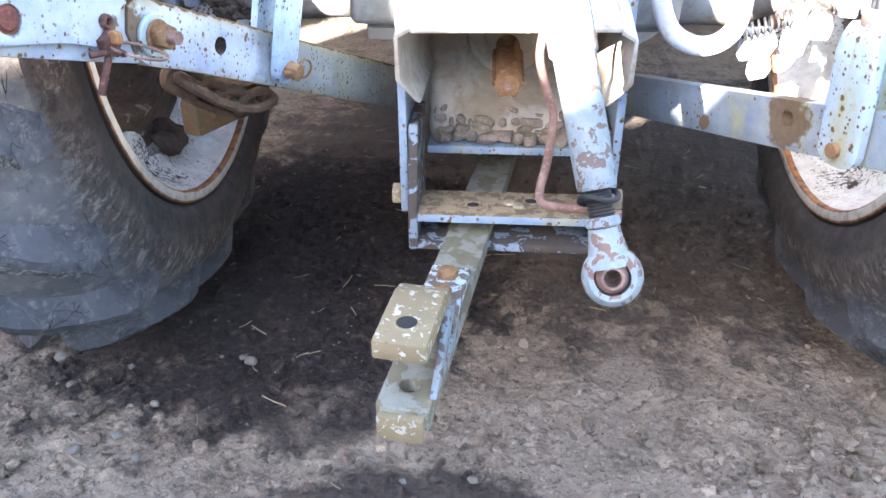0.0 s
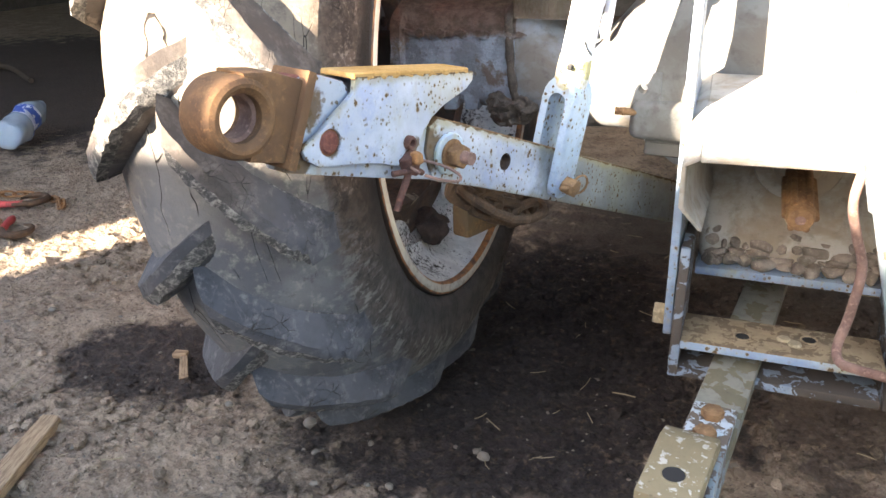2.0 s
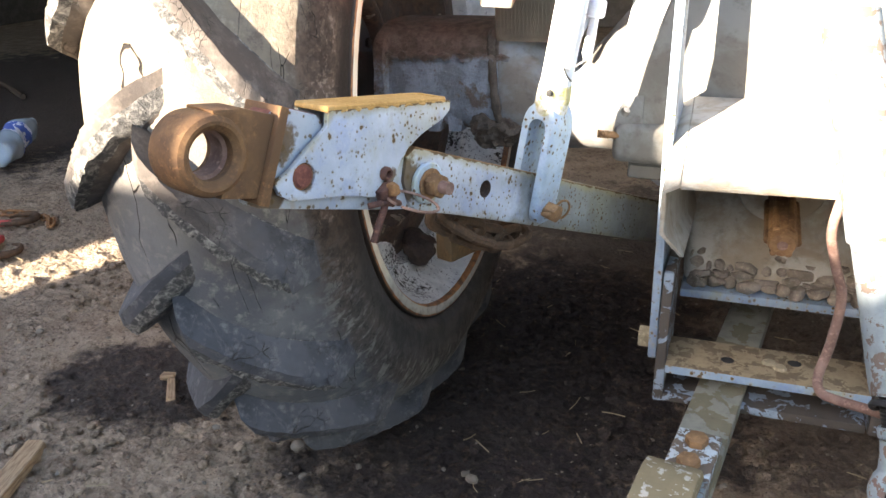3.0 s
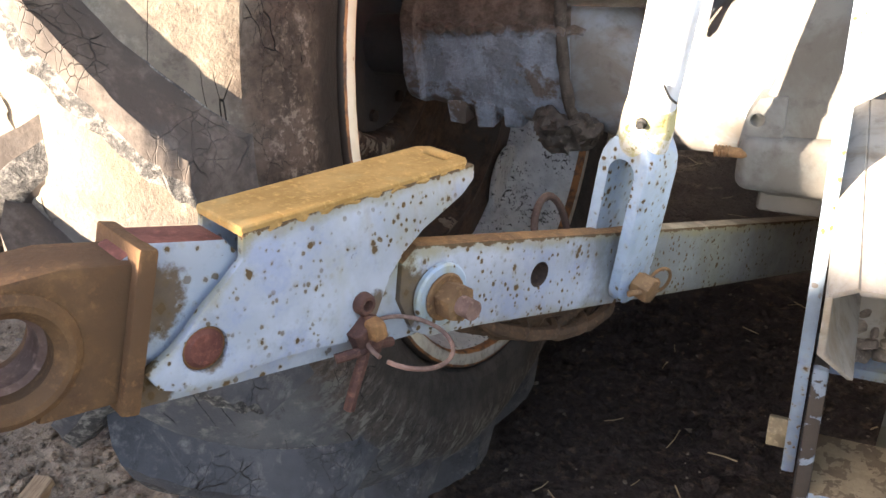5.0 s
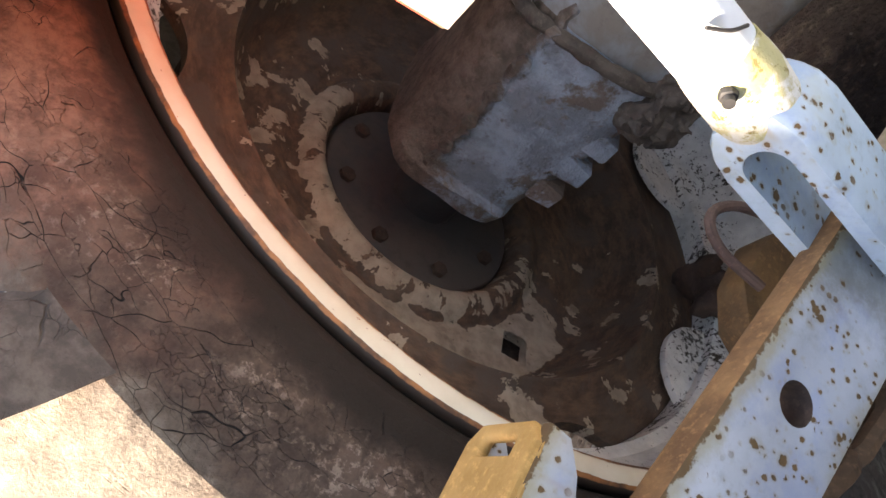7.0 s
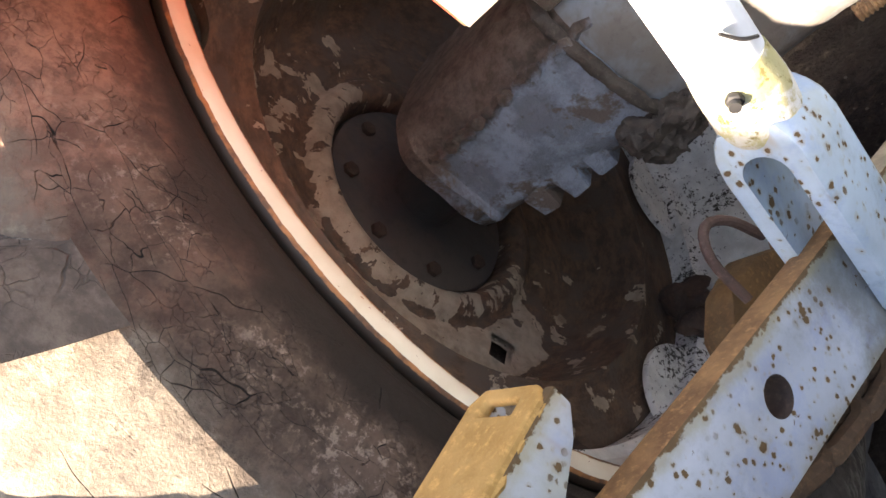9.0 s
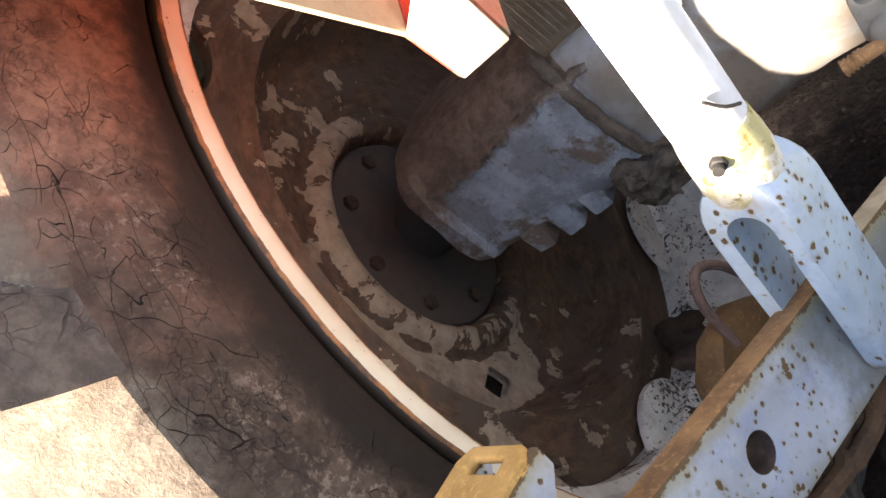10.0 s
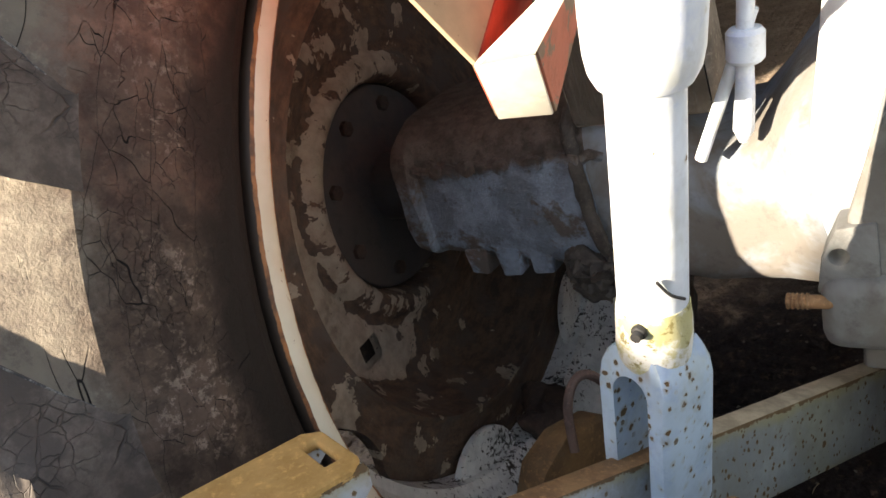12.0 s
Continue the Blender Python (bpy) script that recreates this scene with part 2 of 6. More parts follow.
def wheel_paint():
    """Brown wheel disc on which pale paint hangs on: along the lip round the hub, over the lower pressed band, in flakes above."""
    m = Mat("flaking_wheel_paint")
    old = m.co
    polar, r = m.wheel_place(1.0, 0.30, 1.0)
    sep = m.t.nodes.new("ShaderNodeSeparateXYZ")
    m.link(polar, sep.inputs[0])
    turn = m.math("MULTIPLY", sep.outputs[1], 190.99)            # degrees, 0 to the rear, 90 up
    m.co = polar
    n = m.noise(26, 8, 0.60, (1.1, 0.9, 1.0), 0.1)
    streak = m.noise(60, 5, 0.7, (1.6, 0.5, 1))
    m.co = old
    big = m.noise(7, 3, 0.5)

    def near(value, mid, flat, fade):
        return m.step(m.math("ABSOLUTE", m.math("SUBTRACT", value, mid), 0.0), flat + fade, flat)

    lip = m.math("MULTIPLY", near(r, 0.143, 0.011, 0.006), near(turn, 30.0, 50.0, 70.0))
    band = near(r, 0.197, 0.026, 0.010)
    low = near(turn, -28.0, 30.0, 22.0)
    amount = m.math("ADD", n, m.math("MULTIPLY", m.math("SUBTRACT", big, 0.5), 0.22))
    amount = m.math("ADD", amount, m.math("MULTIPLY", lip, 0.17))
    amount = m.math("ADD", amount, m.math("MULTIPLY", m.math("MULTIPLY", band, low), 0.20))
    amount = m.math("ADD", amount, m.math("MULTIPLY", m.math("MULTIPLY", band, near(turn, 30.0, 60.0, 40.0)), 0.075))
    amount = m.math("ADD", amount, m.math("MULTIPLY", near(turn, 40.0, 55.0, 40.0), 0.060))
    amount = m.math("ADD", amount, m.math("MULTIPLY", near(turn, -75.0, 22.0, 16.0), 0.055))
    amount = m.math("SUBTRACT", amount, m.math("MULTIPLY", m.step(m.math("ABSOLUTE", m.math("SUBTRACT", turn, 20.0), 0.0), 100.0, 130.0), 0.045))
    k = m.step(amount, 0.640, 0.650)
    under = m.mix(m.step(streak, 0.35, 0.7), (0.056, 0.036, 0.027), (0.165, 0.100, 0.063))
    under = m.mix(m.step(m.noise(22, 5, 0.65), 0.45, 0.65), under, (0.088, 0.068, 0.056))
    over = m.mix(m.step(m.noise(55, 5), 0.35, 0.7), (0.40, 0.335, 0.265), (0.27, 0.22, 0.175))
    c = m.mix(k, under, over)
    c = m.mix(m.math("MULTIPLY", m.step(m.noise(16, 6, 0.7), 0.52, 0.66), 0.55), c, (0.115, 0.085, 0.062))
    c = m.mix(m.step(m.noise(120, 5, 0.7), 0.63, 0.70), c, (0.10, 0.06, 0.038))
    m.bump(k, 0.6, 0.0015)
    m.bump(m.noise(110, 5, 0.7), 0.6, 0.003)
    return m.done(c, 0.66)


def speckled(name, paint, speck, cut):
    """White paint with countless small rust specks and a few bare places."""
    m = Mat(name)
    base = m.mix(m.step(m.noise(20, 4), 0.35, 0.7), paint, tuple(v * 0.75 for v in paint))
    thick = m.math("MULTIPLY", m.math("SUBTRACT", m.noise(11, 4, 0.6), 0.5), 0.30)
    fine = m.step(m.math("ADD", m.noise(120, 5, 0.72), thick), cut + 0.085, cut + 0.105)
    hurt = m.math("MAXIMUM", fine, m.step(m.math("ADD", m.noise(45, 7, 0.72), thick), cut + 0.115, cut + 0.13))
    base = m.mix(m.math("MULTIPLY", m.step(m.noise(18, 6, 0.7), 0.50, 0.62), 0.5), base, tuple(v * 0.55 for v in paint))
    c = m.mix(hurt, base, m.mix(m.noise(60, 4), speck, tuple(v * 0.4 for v in speck)))
    m.bump(m.math("SUBTRACT", 1.0, hurt), 0.6, 0.0012)
    return m.done(c, m.mix(hurt, (0.38, 0.38, 0.38), (0.9, 0.9, 0.9)))


def grimy_barrel():
    """White rim paint under countless black specks, with tarry grime in broad ragged patches."""
    m = Mat("speckled_white_rim_paint")
    base = m.mix(m.step(m.noise(30, 5, 0.7), 0.35, 0.7), (0.74, 0.74, 0.72), (0.52, 0.52, 0.51))
    drift = m.math("MULTIPLY", m.math("SUBTRACT", m.noise(9, 5, 0.65), 0.5), 0.55)
    speck = m.step(m.math("ADD", m.noise(150, 5, 0.75), drift), 0.58, 0.61)
    tar = m.step(m.math("ADD", m.noise(34, 7, 0.75), drift), 0.625, 0.65)
    c = m.mix(speck, base, m.mix(m.noise(60, 4), (0.055, 0.045, 0.038), (0.022, 0.018, 0.016)))
    c = m.mix(tar, c, m.mix(m.noise(70, 5, 0.7), (0.018, 0.015, 0.014), (0.075, 0.056, 0.042)))
    m.bump(m.math("MAXIMUM", speck, tar), 0.5, 0.0012)
    return m.done(c, m.mix(tar, (0.38, 0.38, 0.38), (0.85, 0.85, 0.85)))


def rim_edge_paint():
    """Cream paint along the rim's rolled edge, rusting from both sides inward."""
    m = Mat("cream_rim_paint")
    _, r = m.wheel_place(1, 1, 1)
    rn = m.math("ADD", r, m.math("MULTIPLY", m.math("SUBTRACT", m.noise(40, 7, 0.75), 0.5), 0.0042))
    outer = m.step(rn, 0.4002, 0.4008)
    black = m.step(rn, 0.4030, 0.4038)
    inner = m.step(rn, 0.3872, 0.3864)
    k = m.math("MAXIMUM", m.math("MAXIMUM", outer, inner), m.step(m.noise(150, 4, 0.7), 0.67, 0.71))
    c = m.mix(m.step(m.noise(18, 5), 0.35, 0.7), (0.80, 0.74, 0.61), (0.70, 0.61, 0.47))
    splash = m.step(m.math("ADD", m.height(), m.math("MULTIPLY", m.math("SUBTRACT", m.noise(14, 6, 0.7), 0.5), 0.22)), 0.50, 0.38)
    c = m.mix(m.math("MULTIPLY", splash, 0.85), c, m.mix(m.step(m.noise(60, 6, 0.75), 0.45, 0.62), (0.46, 0.45, 0.42), (0.26, 0.24, 0.21)))
    c = m.mix(k, c, m.mix(m.step(m.noise(60, 5), 0.4, 0.62), (0.40, 0.165, 0.06), (0.13, 0.062, 0.035)))
    # near-black outer ring paints in the shadowed gap at the tyre
    c = m.mix(black, c, (0.035, 0.022, 0.016))
    m.bump(m.math("SUBTRACT", 1.0, k), 0.4, 0.001)
    return m.done(c, 0.6)


def mossy_paint():
    m = Mat("mossy_collar_paint")
    a = m.noise(55, 6, 0.7, None, 0.3)
    c = m.mix(m.step(m.noise(30, 4), 0.4, 0.65), (0.58, 0.60, 0.60), (0.50, 0.48, 0.36))
    c = m.mix(m.math("MULTIPLY", m.step(a, 0.47, 0.58), 0.8), c, (0.37, 0.34, 0.13))
    c = m.mix(m.step(m.noise(120, 5, 0.7), 0.56, 0.64), c, (0.20, 0.17, 0.06))
    m.bump(a, 0.6, 0.002)
    return m.done(c, 0.8)


def muddy_casting():
    """Cast axle: thin blue paint below its seam, dried brown mud lying on the upper half."""
    m = Mat("muddy_blue_casting")
    a, b, f = m.noise(14, 6, 0.7, None, 0.3), m.noise(55, 6, 0.72), m.noise(180, 4, 0.7)
    blue = m.mix(m.step(m.noise(24, 6, 0.7), 0.38, 0.62), (0.25, 0.30, 0.37), (0.15, 0.17, 0.20))
    blue = m.mix(m.step(a, 0.50, 0.58), blue, (0.125, 0.098, 0.082))
    blue = m.mix(m.math("MULTIPLY", m.step(b, 0.55, 0.68), 0.8), blue, (0.09, 0.07, 0.058))
    mud = m.mix(m.step(b, 0.35, 0.65), (0.060, 0.045, 0.036), (0.14, 0.108, 0.088))
    edge = m.math("ADD", m.height(), m.math("MULTIPLY", m.math("SUBTRACT", a, 0.5), 0.07))
    c = m.mix(m.step(edge, 0.712, 0.724), blue, mud)
    m.bump(a, 0.7, 0.012)
    m.bump(b, 0.9, 0.008)
    m.bump(f, 0.5, 0.0015)
    return m.done(c, 0.8)


def torn_rubber():
    m = Mat("torn_rubber")
    a, f = m.noise(75, 7, 0.78, (1, 1, 1), 0.3), m.noise(190, 4, 0.7)
    c = m.mix(m.step(a, 0.44, 0.66), (0.050, 0.049, 0.050), (0.30, 0.285, 0.265))
    c = m.mix(m.step(f, 0.62, 0.72), c, (0.34, 0.32, 0.29))
    m.bump(a, 0.7, 0.007)
    m.bump(f, 0.7, 0.002)
    return m.done(c, 0.9)


def spotted_paint(name, paint, density=0.5, grime=0.4, scale=190.0, stains=(), edges=(), film=None):
    """Old paint with round rust spots of many sizes, runs below them, greenish grime, and rust creeping in from edges.
    An edge is (kx, ky, kz, c, width): rust where kx x + ky y + kz z + c, made ragged, is less than the width."""
    m = Mat(name)
    base = m.mix(m.step(m.noise(14, 5, 0.65), 0.38, 0.66), paint, tuple(min(1, v * 1.22 + 0.02) for v in paint))
    base = m.mix(m.math("MULTIPLY", m.step(m.noise(23, 5, 0.7), 0.5, 0.66), 0.6), base, (paint[0] * 0.74, paint[1] * 0.80, paint[2] * 1.04))
    base = m.mix(m.math("MULTIPLY", m.step(m.noise(9, 5, 0.7, (1, 1, 0.5)), 0.50, 0.68), grime), base, (0.33, 0.31, 0.15))
    base = m.mix(m.math("MULTIPLY", m.step(m.noise(70, 6, 0.75), 0.52, 0.70), 0.35), base, tuple(v * 0.6 for v in paint))
    rust = m.mix(m.noise(120, 4), (0.060, 0.038, 0.020), (0.175, 0.105, 0.045))
    where = m.step(m.noise(13, 3, 0.6), 0.60 - 0.30 * density, 0.70 - 0.20 * density)

    def spots(size, keep):
        v = m.t.nodes.new("ShaderNodeTexVoronoi")
        v.inputs["Scale"].default_value = size
        wob = m.t.nodes.new("ShaderNodeTexNoise")
        wob.inputs["Scale"].default_value = size * 3.0
        wob.inputs["Detail"].default_value = 4.0
        m.link(m.co, wob.inputs["Vector"])
        add = m.t.nodes.new("ShaderNodeVectorMath")
        add.operation = "MULTIPLY_ADD"
        m.link(wob.outputs["Color"], add.inputs[0])
        add.inputs[1].default_value = (0.42 / size,) * 3
        m.link(m.place((1, 1, 0.86)), add.inputs[2])
        m.link(add.outputs[0], v.inputs["Vector"])
        sep = m.t.nodes.new("ShaderNodeSeparateColor")
        m.link(v.outputs["Color"], sep.inputs[0])
        r = m.math("MULTIPLY", m.step(sep.outputs[0], 1.0 - keep, 1.25), 0.46)
        off = m.math("SUBTRACT", v.outputs["Distance"], r)
        return m.step(off, 0.03, -0.05), m.math("MULTIPLY", m.step(off, 0.24, -0.02), m.step(r, 0.04, 0.10))

    small, halo = spots(scale, 0.85)
    large, halo2 = spots(scale * 0.50, 0.18 + 0.34 * density)
    flake = m.step(m.noise(34, 7, 0.72, None, 0.5), 0.73 - 0.09 * density, 0.75 - 0.09 * density)
    run = m.math("MULTIPLY", m.step(m.noise(48, 3, 0.6, (1, 1, 0.12)), 0.58, 0.72), 0.5 * density)
    hurt = m.math("MAXIMUM", m.math("MULTIPLY", small, where), m.math("MAXIMUM", large, flake))
    c = m.mix(run, base, (0.34, 0.22, 0.1))
    rim = m.math("MAXIMUM", m.math("MULTIPLY", halo, where), halo2)
    c = m.mix(m.math("MULTIPLY", rim, 0.45), c, (0.30, 0.25, 0.14))
    for x, y, z, r in stains:
        gap = m.t.nodes.new("ShaderNodeVectorMath")
        gap.operation = "DISTANCE"
        m.link(m.co, gap.inputs[0])
        gap.inputs[1].default_value = (x, y, z)
        ragged = m.math("ADD", gap.outputs["Value"], m.math("MULTIPLY", m.math("SUBTRACT", m.noise(55, 6, 0.7), 0.5), 1.6 * r))
        hurt = m.math("MAXIMUM", hurt, m.math("MULTIPLY", m.step(ragged, r * 1.05, r * 0.75), 0.92))
    if film:                                                # dirt past a point along the bar, darkened for the shade there
        past = m.math("ADD", m.math("MULTIPLY", m.math("SUBTRACT", m.noise(18, 6, 0.7), 0.5), 0.30), m.along_y())
        dirt_shade = m.mix(m.step(m.noise(24, 6, 0.7), 0.42, 0.62), (0.15, 0.155, 0.14), (0.22, 0.235, 0.215))
        c = m.mix(m.math("MULTIPLY", m.step(past, film - 0.02, film + 0.05), 0.8), c, dirt_shade)
    for kx, ky, kz, far, width in edges:
        dot = m.t.nodes.new("ShaderNodeVectorMath")
        dot.operation = "DOT_PRODUCT"
        m.link(m.co, dot.inputs[0])
        dot.inputs[1].default_value = (kx, ky, kz)
        gap = m.math("ADD", dot.outputs["Value"], far)
        ragged = m.math("ADD", gap, m.math("MULTIPLY", m.math("SUBTRACT", m.noise(60, 7, 0.75), 0.5), 4.5 * width))
        grimy = m.math("ADD", gap, m.math("MULTIPLY", m.math("SUBTRACT", m.noise(26, 6, 0.7), 0.5), 7.0 * width))
        c = m.mix(m.math("MULTIPLY", m.step(grimy, width * 3.4, width * 0.8), 0.65), c, (0.27, 0.235, 0.115))
        hurt = m.math("MAXIMUM", hurt, m.step(ragged, width, width * 0.6))
    c = m.mix(hurt, c, rust)
    m.bump(m.math("SUBTRACT", 1.0, hurt), 0.5, 0.0012)
    m.bump(m.noise(220, 3), 0.15, 0.001)
    return m.done(c, m.mix(hurt, (0.42, 0.42, 0.42), (0.9, 0.9, 0.9)))


def rusty(name, dark, light, tint=None, dusty=None):
    """Rust; dusty is (kx, ky, start, colour): pale dust and lichen where kx x + ky y passes the start."""
    m = Mat(name)
    a, f = m.noise(30, 6, 0.7), m.noise(210, 4, 0.7)
    c = m.mix(m.step(a, 0.32, 0.68), dark, light)
    c = m.mix(m.step(f, 0.5, 0.75), c, tuple(v * 1.35 for v in light))
    if tint:
        c = m.mix(m.step(m.noise(12, 4, 0.7), 0.5, 0.66), c, tint)
    if dusty:
        dot = m.t.nodes.new("ShaderNodeVectorMath")
        dot.operation = "DOT_PRODUCT"
        m.link(m.co, dot.inputs[0])
        dot.inputs[1].default_value = (dusty[0], dusty[1], 0)
        reach = m.math("ADD", dot.outputs["Value"], m.math("MULTIPLY", m.math("SUBTRACT", m.noise(25, 6, 0.7), 0.5), 0.12))
        pale = m.mix(m.step(m.noise(45, 6, 0.7), 0.4, 0.65), dusty[3], tuple(v * 0.62 for v in dusty[3]))
        c = m.mix(m.step(reach, dusty[2], dusty[2] + 0.03), c, pale)
    m.bump(a, 0.4, 0.002)
    m.bump(f, 0.5, 0.0012)
    return m.done(c, 0.82, 0.1)


def patchy(name, under, over, scale, cut, grain=0.1):
    """Paint that has come away in ragged islands from what lies under it."""
    m = Mat(name)
    n = m.noise(scale, 7, 0.62, None, 0.35)
    k = m.step(n, cut, cut + 0.02)
    a = m.mix(m.noise(40, 5), under, tuple(v * 0.55 for v in under))
    b = m.mix(m.step(m.noise(70, 4), 0.4, 0.7), over, tuple(v * 0.8 for v in over))
    c = m.mix(k, a, b)
    c = m.mix(m.step(m.noise(150, 3), 0.66, 0.74), c, tuple(v * 0.5 for v in under))
    m.bump(k, 0.5, 0.0012)
    m.bump(m.noise(130, 5), grain * 4, 0.002)
    return m.done(c, 0.75)


def casting(name, paint, dirt):
    """Rough cast iron with thin paint under grease and dust."""
    m = Mat(name)
    a, b = m.noise(11, 5, 0.65, None, 0.4), m.noise(60, 5, 0.7)
    c = m.mix(m.step(a, 0.40, 0.60), paint, dirt)
    c = m.mix(m.math("MULTIPLY", m.step(b, 0.5, 0.72), 0.5), c, tuple(v * 0.5 for v in dirt))
    m.bump(a, 0.4, 0.006)
    m.bump(b, 0.5, 0.002)
    return m.done(c, 0.7)


def plain(name, colour, rough=0.6, metal=0.0, vary=0.25, scale=40.0):
    m = Mat(name)
    c = m.mix(m.noise(scale, 5, 0.7), colour, tuple(v * (1 - vary) for v in colour))
    m.bump(m.noise(scale * 4, 3), 0.2, 0.001)
    return m.done(c, rough, metal)


def clear(name, colour, rough, trans=1.0, ior=1.45):
    m = Mat(name)
    m.b.inputs["Transmission Weight"].default_value = trans
    m.b.inputs["IOR"].default_value = ior
    m.bump(m.noise(60, 2), 0.3, 0.002)
    return m.done(colour, rough)


CLOD = soil("soil_lumps", True)
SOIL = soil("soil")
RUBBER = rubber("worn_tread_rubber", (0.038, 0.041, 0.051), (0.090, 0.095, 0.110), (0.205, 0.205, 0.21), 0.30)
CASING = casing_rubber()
TORN = torn_rubber()
BLUE = spotted_paint("spotted_blue_paint", (0.36, 0.41, 0.49), 0.60, 0.45, 270, ((-0.4265, 0.805, 0.716, 0.014), (-0.388, 0.905, 0.690, 0.014), (-0.380, 0.925, 0.703, 0.010)), ((-0.0438, -0.1143, -1.0, 0.8505, 0.0030), (0.0966, 0.2522, 1.0, -0.8445, 0.0052), (0.214, 0.5585, -0.80, 0.2391, 0.0034)))
NECK = spotted_paint("spotted_neck_paint", (0.34, 0.385, 0.45), 0.75, 0.6, 180, ((-0.4348, 0.7826, 0.752, 0.026), (-0.44, 0.77, 0.705, 0.024)))
BLUE_BAR = spotted_paint("spotted_bar_paint", (0.35, 0.395, 0.465), 0.80, 0.8, 230, ((-0.378, 0.930, 0.682, 0.026), (-0.4348, 0.7826, 0.752, 0.036), (-0.44, 0.77, 0.705, 0.028), (-0.29, 1.17, 0.585, 0.016)), ((-0.1353, -0.3531, -1.0, 0.9957, 0.0035), (0.1378, 0.3596, 1.0, -0.9248, 0.0050)), 1.10)
FAR_BAR = spotted_paint("stained_bar_paint", (0.20, 0.235, 0.275), 0.3, 0.9, 200, ((0.319, 1.084, 0.556, 0.040), (0.262, 1.23, 0.50, 0.012)))
ROD = spotted_paint("mossy_rod_paint", (0.56, 0.62, 0.70), 0.02, 0.6, 260)
FRAME = spotted_paint("frame_blue_paint", (0.205, 0.275, 0.36), 0.9, 0.7, 160)
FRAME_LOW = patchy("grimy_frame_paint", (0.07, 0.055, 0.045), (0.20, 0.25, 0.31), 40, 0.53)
YELLOW = rusty("ochre_rust", (0.335, 0.185, 0.052), (0.46, 0.275, 0.096), (0.43, 0.305, 0.138))
RUST = rusty("brown_rust", (0.13, 0.06, 0.03), (0.30, 0.15, 0.06))
RUST_TOP = rusty("orange_brown_rust", (0.145, 0.074, 0.035), (0.31, 0.17, 0.075), None, (0.358, 0.934, 0.99, (0.36, 0.31, 0.235)))
RED_RUST = rusty("red_oxide_rust", (0.10, 0.030, 0.024), (0.21, 0.075, 0.055))
TAN = rusty("tan_rust", (0.25, 0.20, 0.13), (0.38, 0.315, 0.21))
CLEVIS = patchy("flaked_clevis_paint", (0.285, 0.225, 0.13), (0.48, 0.45, 0.40), 110, 0.575)
BAR_TOP = patchy("dusty_bar_top", (0.20, 0.14, 0.085), (0.30, 0.23, 0.145), 55, 0.47)
DRAWBAR = patchy("worn_drawbar_steel", (0.20, 0.175, 0.115), (0.225, 0.225, 0.19), 30, 0.47)
FOOT = patchy("chipped_foot_paint", (0.17, 0.13, 0.10), (0.46, 0.53, 0.58), 75, 0.49)
FORK = spotted_paint("chipped_fork_paint", (0.33, 0.43, 0.53), 0.95, 1.0, 200)
BOLT = rusty("bolt_rust", (0.13, 0.068, 0.033), (0.27, 0.155, 0.075))
MOSS = mossy_paint()
CREAM = rim_edge_paint()
DISC = wheel_paint()
BARREL = grimy_barrel()
HUB = casting("greasy_hub_iron", (0.05, 0.048, 0.05), (0.075, 0.062, 0.055))
AXLE = muddy_casting()
THIN_BLUE = casting("thin_blue_casting", (0.17, 0.20, 0.235), (0.125, 0.115, 0.105))
CASE = casting("pale_blue_casting", (0.55, 0.60, 0.66), (0.47, 0.49, 0.50))
SHIELD = casting("dusty_shield_paint", (0.46, 0.44, 0.40), (0.33, 0.275, 0.21))
MUD = rusty("dried_mud", (0.17, 0.14, 0.115), (0.30, 0.255, 0.215))
RED = patchy("worn_red_paint", (0.24, 0.155, 0.10), (0.50, 0.070, 0.042), 14, 0.47)
FENDER_RED = patchy("red_mudguard_paint", (0.45, 0.32, 0.21), (0.64, 0.13, 0.075), 9, 0.53)
STAY_RED = patchy("chipped_red_paint", (0.55, 0.38, 0.24), (0.62, 0.11, 0.065), 12, 0.545)
FADED_RED = patchy("faded_red_paint", (0.30, 0.20, 0.14), (0.48, 0.15, 0.095), 30, 0.47)
PALE = speckled("pale_stay_metal", (0.66, 0.63, 0.56), (0.30, 0.20, 0.12), 0.60)
TOPLINK = patchy("worn_top_link_paint", (0.16, 0.12, 0.10), (0.215, 0.255, 0.28), 75, 0.45)
EYE = patchy("worn_eye_paint", (0.22, 0.135, 0.11), (0.25, 0.295, 0.32), 70, 0.45)
CHROME = plain("bright_steel", (0.62, 0.63, 0.65), 0.25, 1.0, 0.1)
DARK = plain("blackened_steel", (0.03, 0.03, 0.032), 0.6, 0.3)
WOOD = Mat("weathered_plank_wood")
_w = WOOD.noise(26, 5, 0.6, (1, 9, 9))
WOOD.bump(_w, 0.5, 0.003)
WOOD = WOOD.done(WOOD.mix(WOOD.step(_w, 0.3, 0.7), (0.20, 0.13, 0.08), (0.42, 0.30, 0.19)), 0.85)
DARK_WOOD = plain("dark_damp_wood", (0.085, 0.062, 0.045), 0.85, 0.0, 0.5, 25)
LENS = clear("ribbed_lamp_glass", (0.85, 0.85, 0.82), 0.18)
PET = clear("clear_bottle_plastic", (0.66, 0.84, 1.0), 0.10, 0.55, 1.2)
CAP = plain("white_plastic_cap", (0.8, 0.8, 0.82), 0.4, 0.0, 0.05)
LABEL = patchy("blue_white_label", (0.07, 0.16, 0.60), (0.70, 0.76, 0.88), 17, 0.52)
BRACKET_RUST = rusty("orange_bracket_rust", (0.085, 0.048, 0.022), (0.175, 0.100, 0.042), (0.11, 0.075, 0.04))
